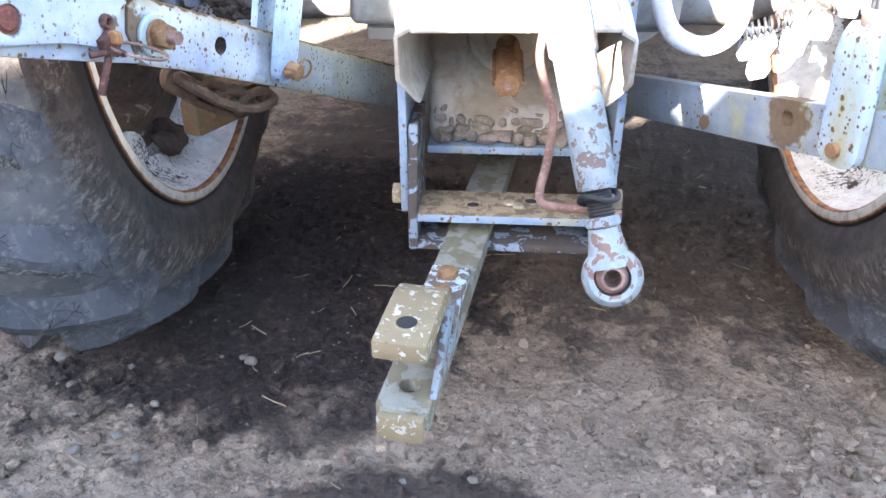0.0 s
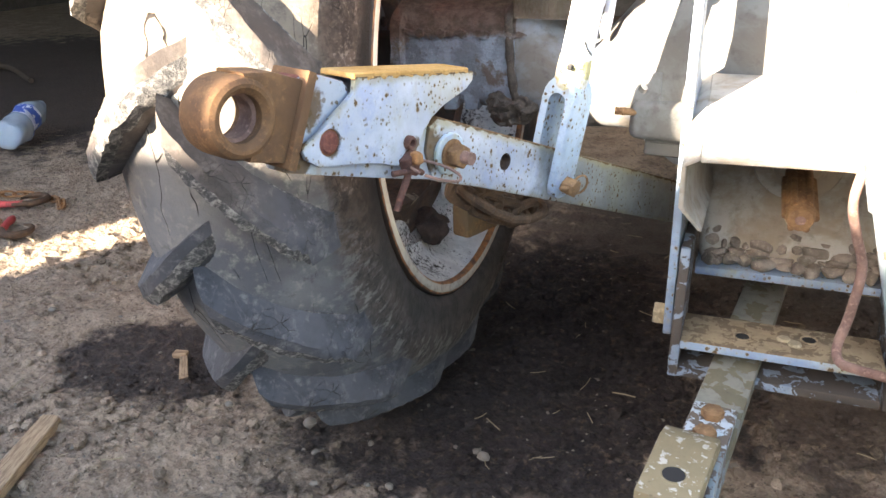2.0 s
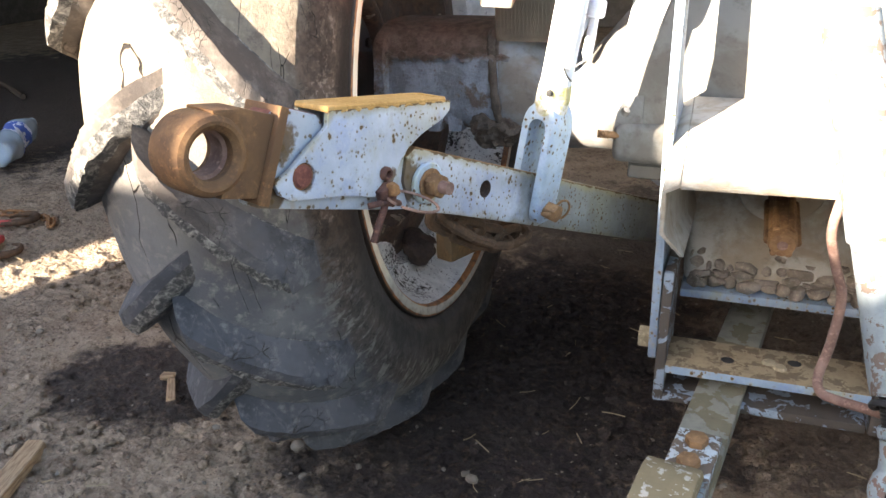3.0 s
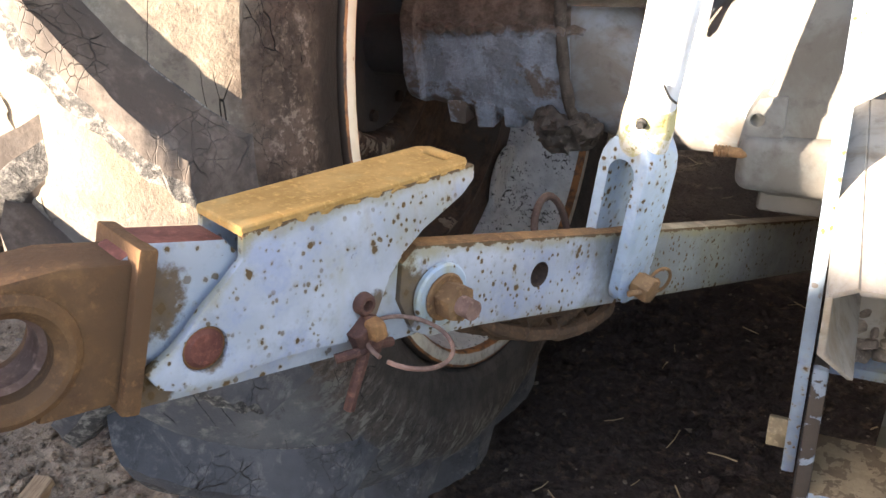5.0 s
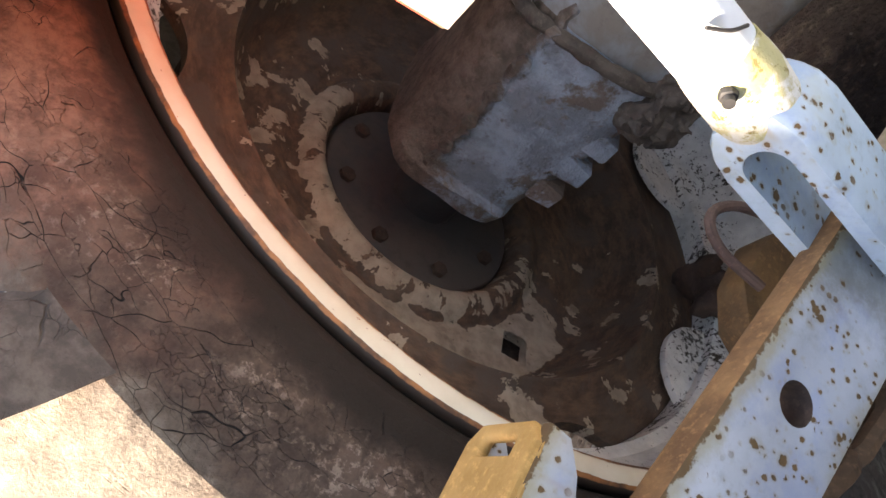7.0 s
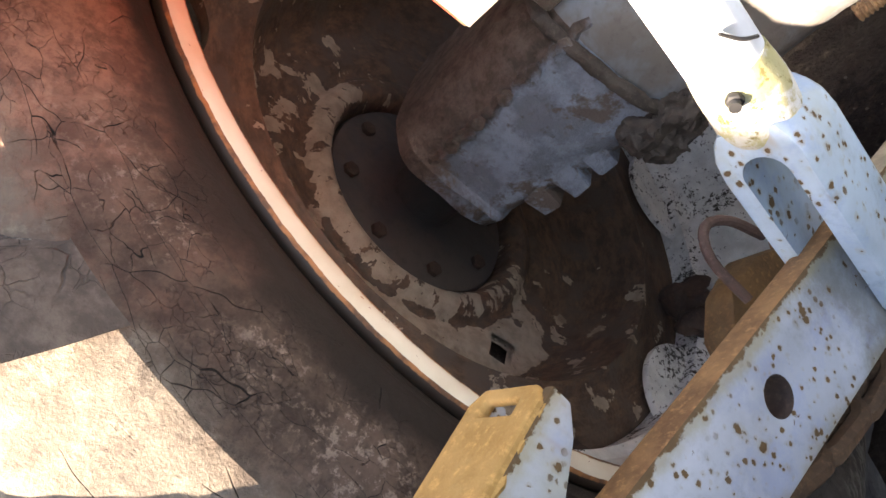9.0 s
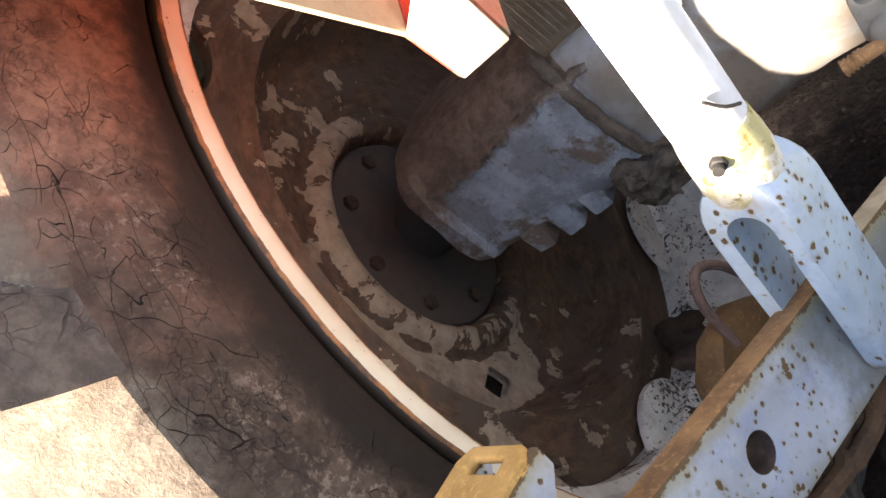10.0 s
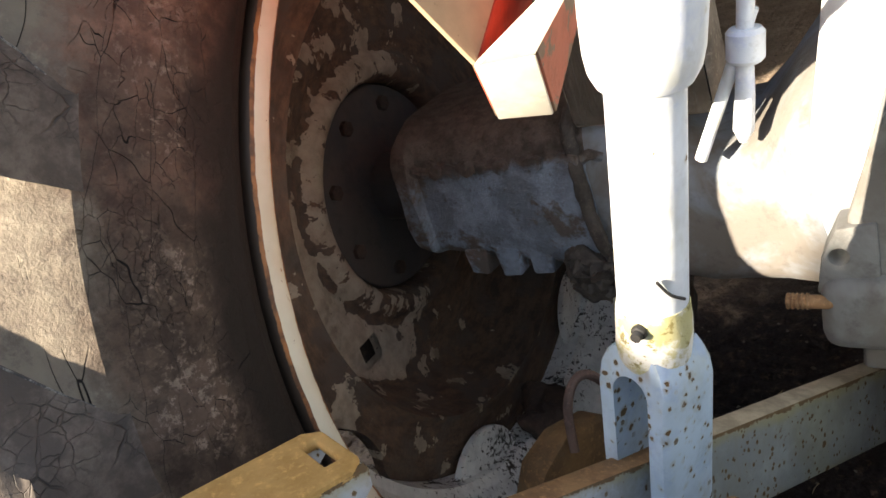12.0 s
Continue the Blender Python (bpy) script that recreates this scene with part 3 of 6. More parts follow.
PIN_RUST = rusty("dull_purple_rust", (0.055, 0.034, 0.030), (0.115, 0.075, 0.064))
CLIP_RUST = rusty("dark_clip_rust", (0.055, 0.024, 0.020), (0.135, 0.062, 0.046))
PINK = rusty("pinkish_rust", (0.125, 0.070, 0.056), (0.25, 0.155, 0.128))
STRAW = plain("dry_straw", (0.42, 0.34, 0.22), 0.8, 0.0, 0.5, 30)
STONE = plain("grit_stone", (0.235, 0.205, 0.175), 0.9, 0.0, 0.5, 20)
CONCRETE = casting("dusty_wall_render", (0.34, 0.30, 0.26), (0.26, 0.23, 0.20))
# dark colour stands in for the shade inside the shed
SHED = casting("dark_shed_boards", (0.09, 0.08, 0.075), (0.06, 0.052, 0.048))
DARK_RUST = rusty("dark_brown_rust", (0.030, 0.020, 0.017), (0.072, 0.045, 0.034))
SOCKET = rusty("brown_socket_rust", (0.085, 0.042, 0.022), (0.20, 0.105, 0.045), (0.12, 0.062, 0.030))
HOOK_RED = patchy("chipped_red_hook_paint", (0.16, 0.06, 0.04), (0.50, 0.07, 0.07), 40, 0.40)
CHAIN = rusty("brown_chain_rust", (0.045, 0.027, 0.018), (0.12, 0.070, 0.040))
CRUST = rusty("crusted_grease_mud", (0.030, 0.024, 0.020), (0.075, 0.062, 0.053))
# darker copy of the pale casting, with these parts' shade put into it
FOOT_CAST = casting("shaded_pale_casting", (0.15, 0.157, 0.157), (0.105, 0.10, 0.092))


# ---- mesh helpers ----
def part(name, bm, material, parent=None, label=""):
    """Links a bmesh as one mesh object under a thing or a part."""
    me = bpy.data.meshes.new(name)
    bmesh.ops.recalc_face_normals(bm, faces=bm.faces)
    bm.to_mesh(me)
    bm.free()
    me.materials.append(material)
    ob = new(name, me)
    ob.parent = parent
    if label:
        ob["label"] = label
    return ob


def smooth(ob, angle=35):
    for p in ob.data.polygons:
        p.use_smooth = True
    ob.data.set_sharp_from_angle(angle=radians(angle))
    return ob


def empty(name, label, category, group="", at=(0, 0, 0)):
    ob = new(name)
    ob.location = at
    return tagged(ob, label, category, group)


def rounded(bm, width, segs=2, angle=30):
    edges = [e for e in bm.edges if len(e.link_faces) == 2 and e.calc_face_angle(0) > radians(angle)]
    if edges and width:
        bmesh.ops.bevel(bm, geom=edges, offset=width, segments=segs, profile=0.6, affect="EDGES", clamp_overlap=True)
    return bm


def box(size, m=None, bevel=0.002, segs=2):
    bm = bmesh.new()
    bmesh.ops.create_cube(bm, size=1, matrix=Matrix.Diagonal((*size, 1)))
    rounded(bm, bevel, segs)
    if m:
        bm.transform(m)
    return bm


def frame_axes(origin, x, y):
    """A pose whose first two axes lie along x and (about) y."""
    x = Vector(x).normalized()
    z = x.cross(Vector(y)).normalized()
    y = z.cross(x)
    m = Matrix((x, y, z)).transposed().to_4x4()
    m.translation = origin
    return m


def prism(outline, thick, m=None, bevel=0.002, holes=(), segs=2):
    """A plate with this outline, from z = -thick/2 to thick/2; holes are (x, y, r), cut right through."""
    bm = bmesh.new()
    rings = [list(outline)]
    for hole in holes:
        if isinstance(hole, list):
            rings.append(hole)
            continue
        hx, hy, r = hole
        rings.append([(hx + r * math.cos(a), hy + r * math.sin(a)) for a in np.linspace(0, 2 * math.pi, 24, endpoint=False)])
    edges = []
    for ring in rings:
        vs = [bm.verts.new((x, y, -thick / 2)) for x, y in ring]
        edges += [bm.edges.new((vs[i], vs[(i + 1) % len(vs)])) for i in range(len(vs))]
    if holes:
        res = bmesh.ops.triangle_fill(bm, edges=edges, use_beauty=True, use_dissolve=False)
        faces = [g for g in res["geom"] if isinstance(g, bmesh.types.BMFace)]
    else:
        faces = [bm.faces.new([e.verts[0] for e in edges])]
    up = bmesh.ops.extrude_face_region(bm, geom=faces)
    bmesh.ops.translate(bm, vec=(0, 0, thick), verts=[g for g in up["geom"] if isinstance(g, bmesh.types.BMVert)])
    bmesh.ops.recalc_face_normals(bm, faces=bm.faces)
    rounded(bm, bevel, segs, 40)
    if m:
        bm.transform(m)
    return bm


def lathe(profile, steps=96, m=None, closed=False, sweep=(0, 360)):
    """Turns (x, r) round the x axis."""
    bm = bmesh.new()
    full = abs(sweep[1] - sweep[0]) >= 360
    n = steps if full else steps + 1
    rows = []
    for k in range(n):
        a = radians(sweep[0] + (sweep[1] - sweep[0]) * k / steps)
        rows.append([bm.verts.new((x, -r * math.cos(a), r * math.sin(a))) for x, r in profile])
    last = len(profile) if closed else len(profile) - 1
    for k in range(n if full else n - 1):
        p, q = rows[k], rows[(k + 1) % n]
        for i in range(last):
            j = (i + 1) % len(profile)
            bm.faces.new((p[i], p[j], q[j], q[i]))
    bmesh.ops.remove_doubles(bm, verts=bm.verts, dist=1e-5)
    if m:
        bm.transform(m)
    return bm


def tube(points, r, sides=12, caps=True, radii=None):
    """A round rod along a line of points."""
    bm = bmesh.new()
    pts = [Vector(p) for p in points]
    rings, side = [], None
    for i, p in enumerate(pts):
        way = (pts[min(i + 1, len(pts) - 1)] - pts[max(i - 1, 0)]).normalized()
        side = (way.orthogonal() if side is None else side - way * side.dot(way)).normalized()
        up = way.cross(side)
        rr = radii[i] if radii else r
        rings.append([bm.verts.new(p + rr * (math.cos(a) * side + math.sin(a) * up)) for a in np.linspace(0, 2 * math.pi, sides, endpoint=False)])
    for a, b in zip(rings, rings[1:]):
        for i in range(sides):
            bm.faces.new((a[i], a[(i + 1) % sides], b[(i + 1) % sides], b[i]))
    if caps:
        bm.faces.new(rings[0][::-1])
        bm.faces.new(rings[-1])
    return bm


def curve_points(points, steps=8):
    """A smooth line through the points."""
    p = [Vector(q) for q in points]
    p = [2 * p[0] - p[1]] + p + [2 * p[-1] - p[-2]]
    out = []
    for i in range(1, len(p) - 2):
        for k in range(steps):
            t = k / steps
            out.append(0.5 * (2 * p[i] + (p[i + 1] - p[i - 1]) * t + (2 * p[i - 1] - 5 * p[i] + 4 * p[i + 1] - p[i + 2]) * t * t + (3 * p[i] - p[i - 1] - 3 * p[i + 1] + p[i + 2]) * t**3))
    return out + [p[-2]]


def along(origin, way):
    """A pose whose x axis runs along way."""
    return frame_axes(origin, way, (0, 0, 1) if abs(Vector(way).normalized().z) < 0.9 else (0, 1, 0))


def hex_head(r, h, m, bevel=0.0015):
    bm = bmesh.new()
    bmesh.ops.create_cone(bm, cap_ends=True, segments=6, radius1=r, radius2=r, depth=h, matrix=Matrix.Translation((0, 0, h / 2)))
    rounded(bm, bevel, 2)
    bm.transform(m @ Matrix.Rotation(radians(90), 4, "Y"))
    return bm


def ring_plate(r_out, r_in, thick, m, steps=40, bevel=0.0015):
    """A washer whose axis is the pose's x axis."""
    b = min(bevel, thick / 3)
    prof = [(0, r_in), (0, r_out - b), (b, r_out), (thick - b, r_out), (thick, r_out - b), (thick, r_in)]
    return lathe(prof, steps, m, closed=True)


def second_paint(ob, material, test):
    """Gives the faces whose normal and middle pass the test another material."""
    ob.data.materials.append(material)
    for p in ob.data.polygons:
        if test(p.normal, p.center):
            p.material_index = 1
    return ob


def rough_up(bm, amount, scale, seed=0.0):
    for v in bm.verts:
        v.co += noise.noise_vector(v.co * scale + Vector((seed, seed, seed))) * amount
    return bm


# ---- setting ----
RUTS = ((-0.805, 1.17, -0.81, 0.90, 0.012), (-0.686, 1.24, -0.68, 1.06, 0.014), (-0.68, 1.06, -0.70, 0.80, 0.011), (-1.45, 1.35, -1.30, 0.95, 0.008))      # wheel tracks pressed into the soil


def ground_sheet():
    def lines(lo, hi, step, far):
        fine = list(np.arange(lo, hi + 1e-6, step))
        out, d, x = [], step * 1.5, hi
        while x < far:
            x += d
            d *= 1.35
            out.append(x)
        back, d, x = [], step * 1.5, lo
        while x > -far:
            x -= d
            d *= 1.35
            back.append(x)
        return back[::-1] + fine + out

    xs, ys = lines(-2.3, 0.9, 0.0085, 300), lines(0.55, 2.3, 0.0085, 300)
    bm = bmesh.new()
    grid = []
    for y in ys:
        row = []
        for x in xs:
            p = Vector((x, y, 0))
            k = 1.0 if -4 < x < 3 and -2 < y < 5 else 0.0
            h = 0.010 * noise.noise(p * 3.0) + 0.008 * noise.noise(p * 11.0) + 0.007 * noise.noise(p * 27.0) + 0.012 * max(0.0, noise.noise(p * 36.0 + Vector((noise.noise(p * 20), noise.noise(p * 23), 0)))) + 0.005 * abs(noise.noise(p * 60.0)) + 0.003 * noise.noise(p * 85.0)
            for ax, ay, bx, by, deep in RUTS:
                t = max(0.0, min(1.0, ((x - ax) * (bx - ax) + (y - ay) * (by - ay)) / ((bx - ax) ** 2 + (by - ay) ** 2)))
                far = math.hypot(x - ax - t * (bx - ax), y - ay - t * (by - ay)) + 0.012 * noise.noise(p * 14.0)
                h -= deep * math.exp(-(far / 0.016) ** 2) * (0.6 + noise.noise(p * 9.0))
            row.append(bm.verts.new((x, y, k * h - 0.004)))
        grid.append(row)
    for a, b in zip(grid, grid[1:]):
        for i in range(len(xs) - 1):
            bm.faces.new((a[i], a[i + 1], b[i + 1], b[i]))
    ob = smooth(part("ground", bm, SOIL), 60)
    return tagged(ob, "trampled bare brown soil with clods, dark patches partly painted shade", "ground", kind="structure")


ground_sheet()


def wall(name, outline, thick, m, label):
    ob = part(name, prism(outline, thick, m, 0.01), SHED if "shed" in label else CONCRETE)
    return tagged(ob, label, "wall", kind="structure")


UP = Matrix.Rotation(radians(90), 4, "X")
# unseen wall added behind the camera; its stepped top shapes shade on the tractor
BACK_Y = -2.6
wall("sun_block_wall", [(-4.175, 0), (4.5, 0), (4.5, 2.0), (-1.2, 2.0), (-1.70, 1.985), (-1.745, 1.945), (-1.815, 1.888), (-1.877, 1.918), (-1.905, 1.945), (-1.95, 1.985), (-2.12, 2.0), (-2.22, 1.92), (-2.27, 1.91), (-2.302, 1.945), (-2.309, 1.975), (-2.316, 2.035), (-2.328, 2.055), (-2.336, 2.075), (-2.342, 2.13), (-2.3485, 2.13), (-2.355, 2.12), (-2.360, 2.085), (-2.385, 2.07), (-2.40, 1.92), (-3.2, 1.92), (-3.3, 2.6), (-4.175, 2.6)], 0.2, pose(0, BACK_Y, 0) @ UP, "unseen added wall whose stepped top shapes shade on the tractor")
# second added wall; the gap between them lets a strip of sun through
wall("sun_block_wall_end", [(-9.0, 0), (-4.51, 0), (-4.51, 4.6), (-9.0, 4.6)], 0.2, pose(0, BACK_Y, 0) @ UP, "unseen added wall beside a gap for a sun strip")
# added dark walls that block skylight from the far sides
wall("wall_north", [(-7.0, 0), (6.0, 0), (6.0, 3.4), (-7.0, 3.4)], 0.2, pose(0, 7.4, 0) @ UP, "added dark shed wall that closes the far side against skylight")
wall("wall_west", [(-2.6, 0), (7.3, 0), (7.3, 3.4), (-2.6, 3.4)], 0.2, pose(-7.0, 0, 0, 90, 0, 90), "added dark shed side wall that keeps skylight out")
wall("wall_east", [(2.0, 0), (7.3, 0), (7.3, 3.4), (2.0, 3.4)], 0.2, pose(4.5, 0, 0, 90, 0, 90), "added dark shed side wall that keeps skylight out")
# roof added out of view so that skylight comes mainly from behind
tagged(part("ceiling", box((11.6, 6.1, 0.12), pose(-1.2, 4.45, 2.75, 6, 0, 0), 0.01), DARK), "added unseen sheet roof that keeps skylight off the tractor", "ceiling", kind="structure")

# ---- tractor ----
tractor = empty("tractor", "old pale blue farm tractor with a rusty rear hitch", "tractor", at=(0, 1.5, 0))


def tpart(name, bm, material, parent=None, label="", angle=35):
    """A part of the tractor, modelled in world metres."""
    if parent is None:
        parent = tractor
    ob = part(name, bm, material, None, label)
    ob.parent = parent
    ob.matrix_parent_inverse = parent_inverse(parent)
    return smooth(ob, angle)


def parent_inverse(ob):
    return Matrix.Translation(-ob.location) if ob.type == "EMPTY" else Matrix.Identity(4)


WY, WZ, WX, TX = 1.509, 0.670, 0.72, 0.685      # rear axle, the wheel disc and the middle of the tyre


def tyre_profile():
    half = [(0.146, 0.392), (0.150, 0.405), (0.1585, 0.4105), (0.1665, 0.423), (0.170, 0.44), (0.1695, 0.47), (0.1645, 0.494), (0.1505, 0.5225), (0.137, 0.5355), (0.120, 0.551), (0.087, 0.577), (0.047, 0.598), (0.015, 0.606), (0.0, 0.607)]
    return half + [(-x, r) for x, r in half[-2::-1]]


FOOT_LINE = [(0.1535, 0.515), (0.143, 0.528), (0.119, 0.551), (0.088, 0.574), (0.063, 0.588), (0.041, 0.597), (0.0, 0.603), (-0.041, 0.597), (-0.068, 0.585)]
TOP_LINE = [(0.1455, 0.577), (0.135, 0.588), (0.115, 0.602), (0.090, 0.617), (0.066, 0.632), (0.045, 0.642), (0.0, 0.656), (-0.035, 0.648), (-0.057, 0.638)]


def profile_at(u):
    """Lateral offset and radius of a bar's foot and of its top, u = 0 at its outer end, 1 at the far end of the longest."""
    f = u * (len(TOP_LINE) - 1.001)
    i = int(f)
    return Vector(FOOT_LINE[i]).lerp(Vector(FOOT_LINE[i + 1]), f - i), Vector(TOP_LINE[i]).lerp(Vector(TOP_LINE[i + 1]), f - i)


def lug_mesh(seed, reach, sweep, rise, taper):
    """One tread bar at angle 0, on the +x side of the wheel, in the wheel's own axes; it climbs by the sweep and ends in a short ramp."""
    bm = bmesh.new()
    rows, n = [], 30
    rnd = random.Random(seed)
    wob = [rnd.uniform(-1, 1) for _ in range(n + 3)]
    for k in range(n + 1):
        u = reach * k / n
        foot, crest = profile_at(u)
        low = rise + sweep * (0.150 - foot.x) + 0.10 * wob[k]            # where the steep flank that looks up meets the casing
        high = rise - 1.1 + 1.124 * sweep * (0.1455 - crest.x) + 0.10 * wob[k + 1]
        torn = 3.7 + 0.3 * (wob[k + 1] + wob[k + 2])
        ramp = min(1.0, (n - k + 0.5) / taper)
        row = []
        for ang, lift in ((low + 0.2, -0.03), (low + 0.16, 0.03), (low, 0.035), (0.5 * (low + high), 0.55), (high, 0.98), (high - 0.5 * torn, 1.02), (high - torn, 0.95), (high - torn - 0.7, 0.55), (min(low, high) - 5.2, 0.0)):
            q = foot.lerp(crest, (lift + (0.07 * (rnd.random() - 0.6) if lift > 0.9 else 0.0)) * (ramp if lift > 0.1 else 1.0))
            a = radians(ang)
            row.append(bm.verts.new((q.x, -q.y * math.cos(a), q.y * math.sin(a))))
        rows.append(row)
    for a, b in zip(rows, rows[1:]):
        for i in range(8):
            f = bm.faces.new((a[i], a[i + 1], b[i + 1], b[i]))
            f.material_index = 1 if i in (1, 5, 6) else 0
    for e in (rows[0], rows[-1]):
        bm.faces.new(e)
    bmesh.ops.recalc_face_normals(bm, faces=bm.faces)
    me = bpy.data.meshes.new("lug")
    bm.to_mesh(me)
    bm.free()
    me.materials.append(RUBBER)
    me.materials.append(TORN)
    for p in me.polygons:
        p.use_smooth = True
    me.set_sharp_from_angle(angle=radians(40))
    return me


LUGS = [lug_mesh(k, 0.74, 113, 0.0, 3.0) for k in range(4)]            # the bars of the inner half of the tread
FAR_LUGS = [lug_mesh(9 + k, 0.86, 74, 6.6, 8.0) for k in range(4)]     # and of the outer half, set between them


def wheel(side, phase):
    """side -1: the one beside the hitch's near link; its inner face looks to the middle of the tractor."""
    base = pose(side * WX, WY, WZ) @ Matrix.Diagonal((-side, 1, 1, 1))
    mid = pose(side * TX, WY, WZ) @ Matrix.Diagonal((-side, 1, 1, 1))
    bm = lathe(tyre_profile(), 160, mid)
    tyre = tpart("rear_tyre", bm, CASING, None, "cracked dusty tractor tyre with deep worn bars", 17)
    for k in range(18):
        for flip in (1, -1):
            ob = new("lug", (LUGS if flip > 0 else FAR_LUGS)[k * 3 % 4])
            ob.parent = tyre
            a = phase + 20.0 * k + (0 if flip > 0 else 1.6)
            ob.matrix_basis = mid @ Matrix.Rotation(-radians(a), 4, "X") @ Matrix.Diagonal((flip, 1, 1, 1))
    # rim: rolled flange, bead seat, well, and the far flange
    flange = [(0.186, 0.3835), (0.194, 0.384), (0.1965, 0.386), (0.1975, 0.395), (0.197, 0.402), (0.195, 0.405), (0.190, 0.4065), (0.184, 0.404), (0.180, 0.395), (0.181, 0.386)]
    rim = tpart("rim_flange", lathe(flange, 128, base, closed=True), CREAM, None, "cream rim edge stained with rust", 50)
    barrel = [(0.186, 0.3845), (0.178, 0.380), (0.135, 0.366), (0.115, 0.352), (0.105, 0.335), (0.06, 0.330), (0.0, 0.330), (-0.03, 0.331), (-0.05, 0.345), (-0.08, 0.368), (-0.115, 0.385), (-0.127, 0.405),
              (-0.129, 0.41), (-0.115, 0.392), (-0.08, 0.376), (-0.055, 0.355), (-0.035, 0.339), (0.0, 0.338), (0.06, 0.338), (0.11, 0.345), (0.14, 0.375), (0.182, 0.392)]
    tpart("rim_barrel", lathe(barrel, 128, base, closed=True), BARREL, rim, "speckled white and rusty rim barrel", 50)
    # dished wheel disc with a raised ring, slots near its edge and a square hole
    disc = [(0.076, 0.331), (0.080, 0.312), (0.079, 0.285), (0.081, 0.272), (0.085, 0.2675), (0.086, 0.2635), (0.080, 0.260), (0.056, 0.2545), (0.028, 0.245), (0.010, 0.234), (0.002, 0.222), (0.001, 0.206), (0.002, 0.190), (0.000, 0.176), (-0.005, 0.166), (-0.004, 0.159), (0.005, 0.152), (0.009, 0.144), (0.008, 0.134), (0.001, 0.127), (-0.016, 0.123)]
    disc += [(x - 0.012, r) for x, r in disc[::-1]]
    if side < 0:
        for ang, rr in ((-70, 0.350), (-124, 0.345)):
            a = radians(ang)
            half = [(0.062 * math.sin(k), -0.068 * math.cos(k)) for k in np.linspace(0, math.pi, 14)]
            tpart("rim_lug", prism([(y, x) for x, y in half], 0.009, base @ Matrix.Translation((0.09, -rr * math.cos(a), rr * math.sin(a))) @ frame_axes((0, 0, 0), (0, -math.sin(a), -math.cos(a)), (0, math.cos(a), -math.sin(a))), 0.002), BARREL, rim, "speckled white rim lug")
    dm = lathe(disc, 192, base, closed=True)
    # scalloped gaps between the disc and the rim
    for v in dm.verts:
        dy, dz = v.co.y - WY, v.co.z - WZ
        r, a = math.hypot(dy, dz), math.degrees(math.atan2(dz, -dy))
        for mid_a in (67.0, -30.0):
            turn = radians(a - mid_a)
            inside = 0.085 ** 2 - (0.387 * math.sin(turn)) ** 2
            if abs(a - mid_a) < 13 and inside > 0:
                edge = 0.387 * math.cos(turn) - math.sqrt(inside)
                if r > edge:
                    v.co.y, v.co.z = WY + dy * edge / r, WZ + dz * edge / r
    if side < 0:
        # square hole through the disc, standing on its corner
        mid, fwd = Vector((0, 1.3725, 0.5265)), Vector((0, 1.3725 - WY, 0.5265 - WZ)).normalized()
        sidew = Vector((0, -fwd.z, fwd.y))
        near = lambda c: (Vector((0, c.y, c.z)) - mid).length < 0.045
        for wy in ((fwd + sidew).normalized(), (fwd - sidew).normalized()):
            for sgn in (-1, 1):
                fs = [q for q in dm.faces if near(q.calc_center_median())]
                geom = list({e for q in fs for e in q.edges}) + list({v for q in fs for v in q.verts}) + fs
                bmesh.ops.bisect_plane(dm, geom=geom, dist=1e-6, plane_co=mid + wy * 0.0155 * sgn, plane_no=wy)
        gone = []
        for fc in dm.faces:
            off = fc.calc_center_median()
            off = Vector((0, off.y, off.z)) - mid
            if max(abs(off.dot((fwd + sidew).normalized())), abs(off.dot((fwd - sidew).normalized()))) < 0.0155:
                gone.append(fc)
        bmesh.ops.delete(dm, geom=gone, context="FACES")
    # dark backing added so that the square hole reads as shaded
    tpart("hole_backing", lathe([(-0.03, 0.12), (-0.03, 0.29), (-0.10, 0.29)], 48, base), DARK_RUST, rim, "added dark backing behind the wheel disc hole")
    d = tpart("wheel_disc", dm, DISC, rim, "brown wheel disc with flaking pale paint", 50)
    hub = [(-0.006, 0.0), (-0.006, 0.072), (-0.010, 0.078), (-0.010, 0.112), (-0.013, 0.119), (-0.020, 0.1225), (-0.03, 0.1225)]
    tpart("hub", lathe(hub, 64, base), HUB, rim, "black greasy hub plate")
    for k in range(8):
        a = radians(20 + 45 * k)
        p = base @ Vector((-0.011, -0.098 * math.cos(a), 0.098 * math.sin(a)))
        tpart("wheel_bolt", hex_head(0.0095, 0.007, along(p, base.to_3x3() @ Vector((1, 0, 0)))), DARK_RUST, rim)
    return rim


wheel(-1, 9.4)
wheel(1, 3.0)

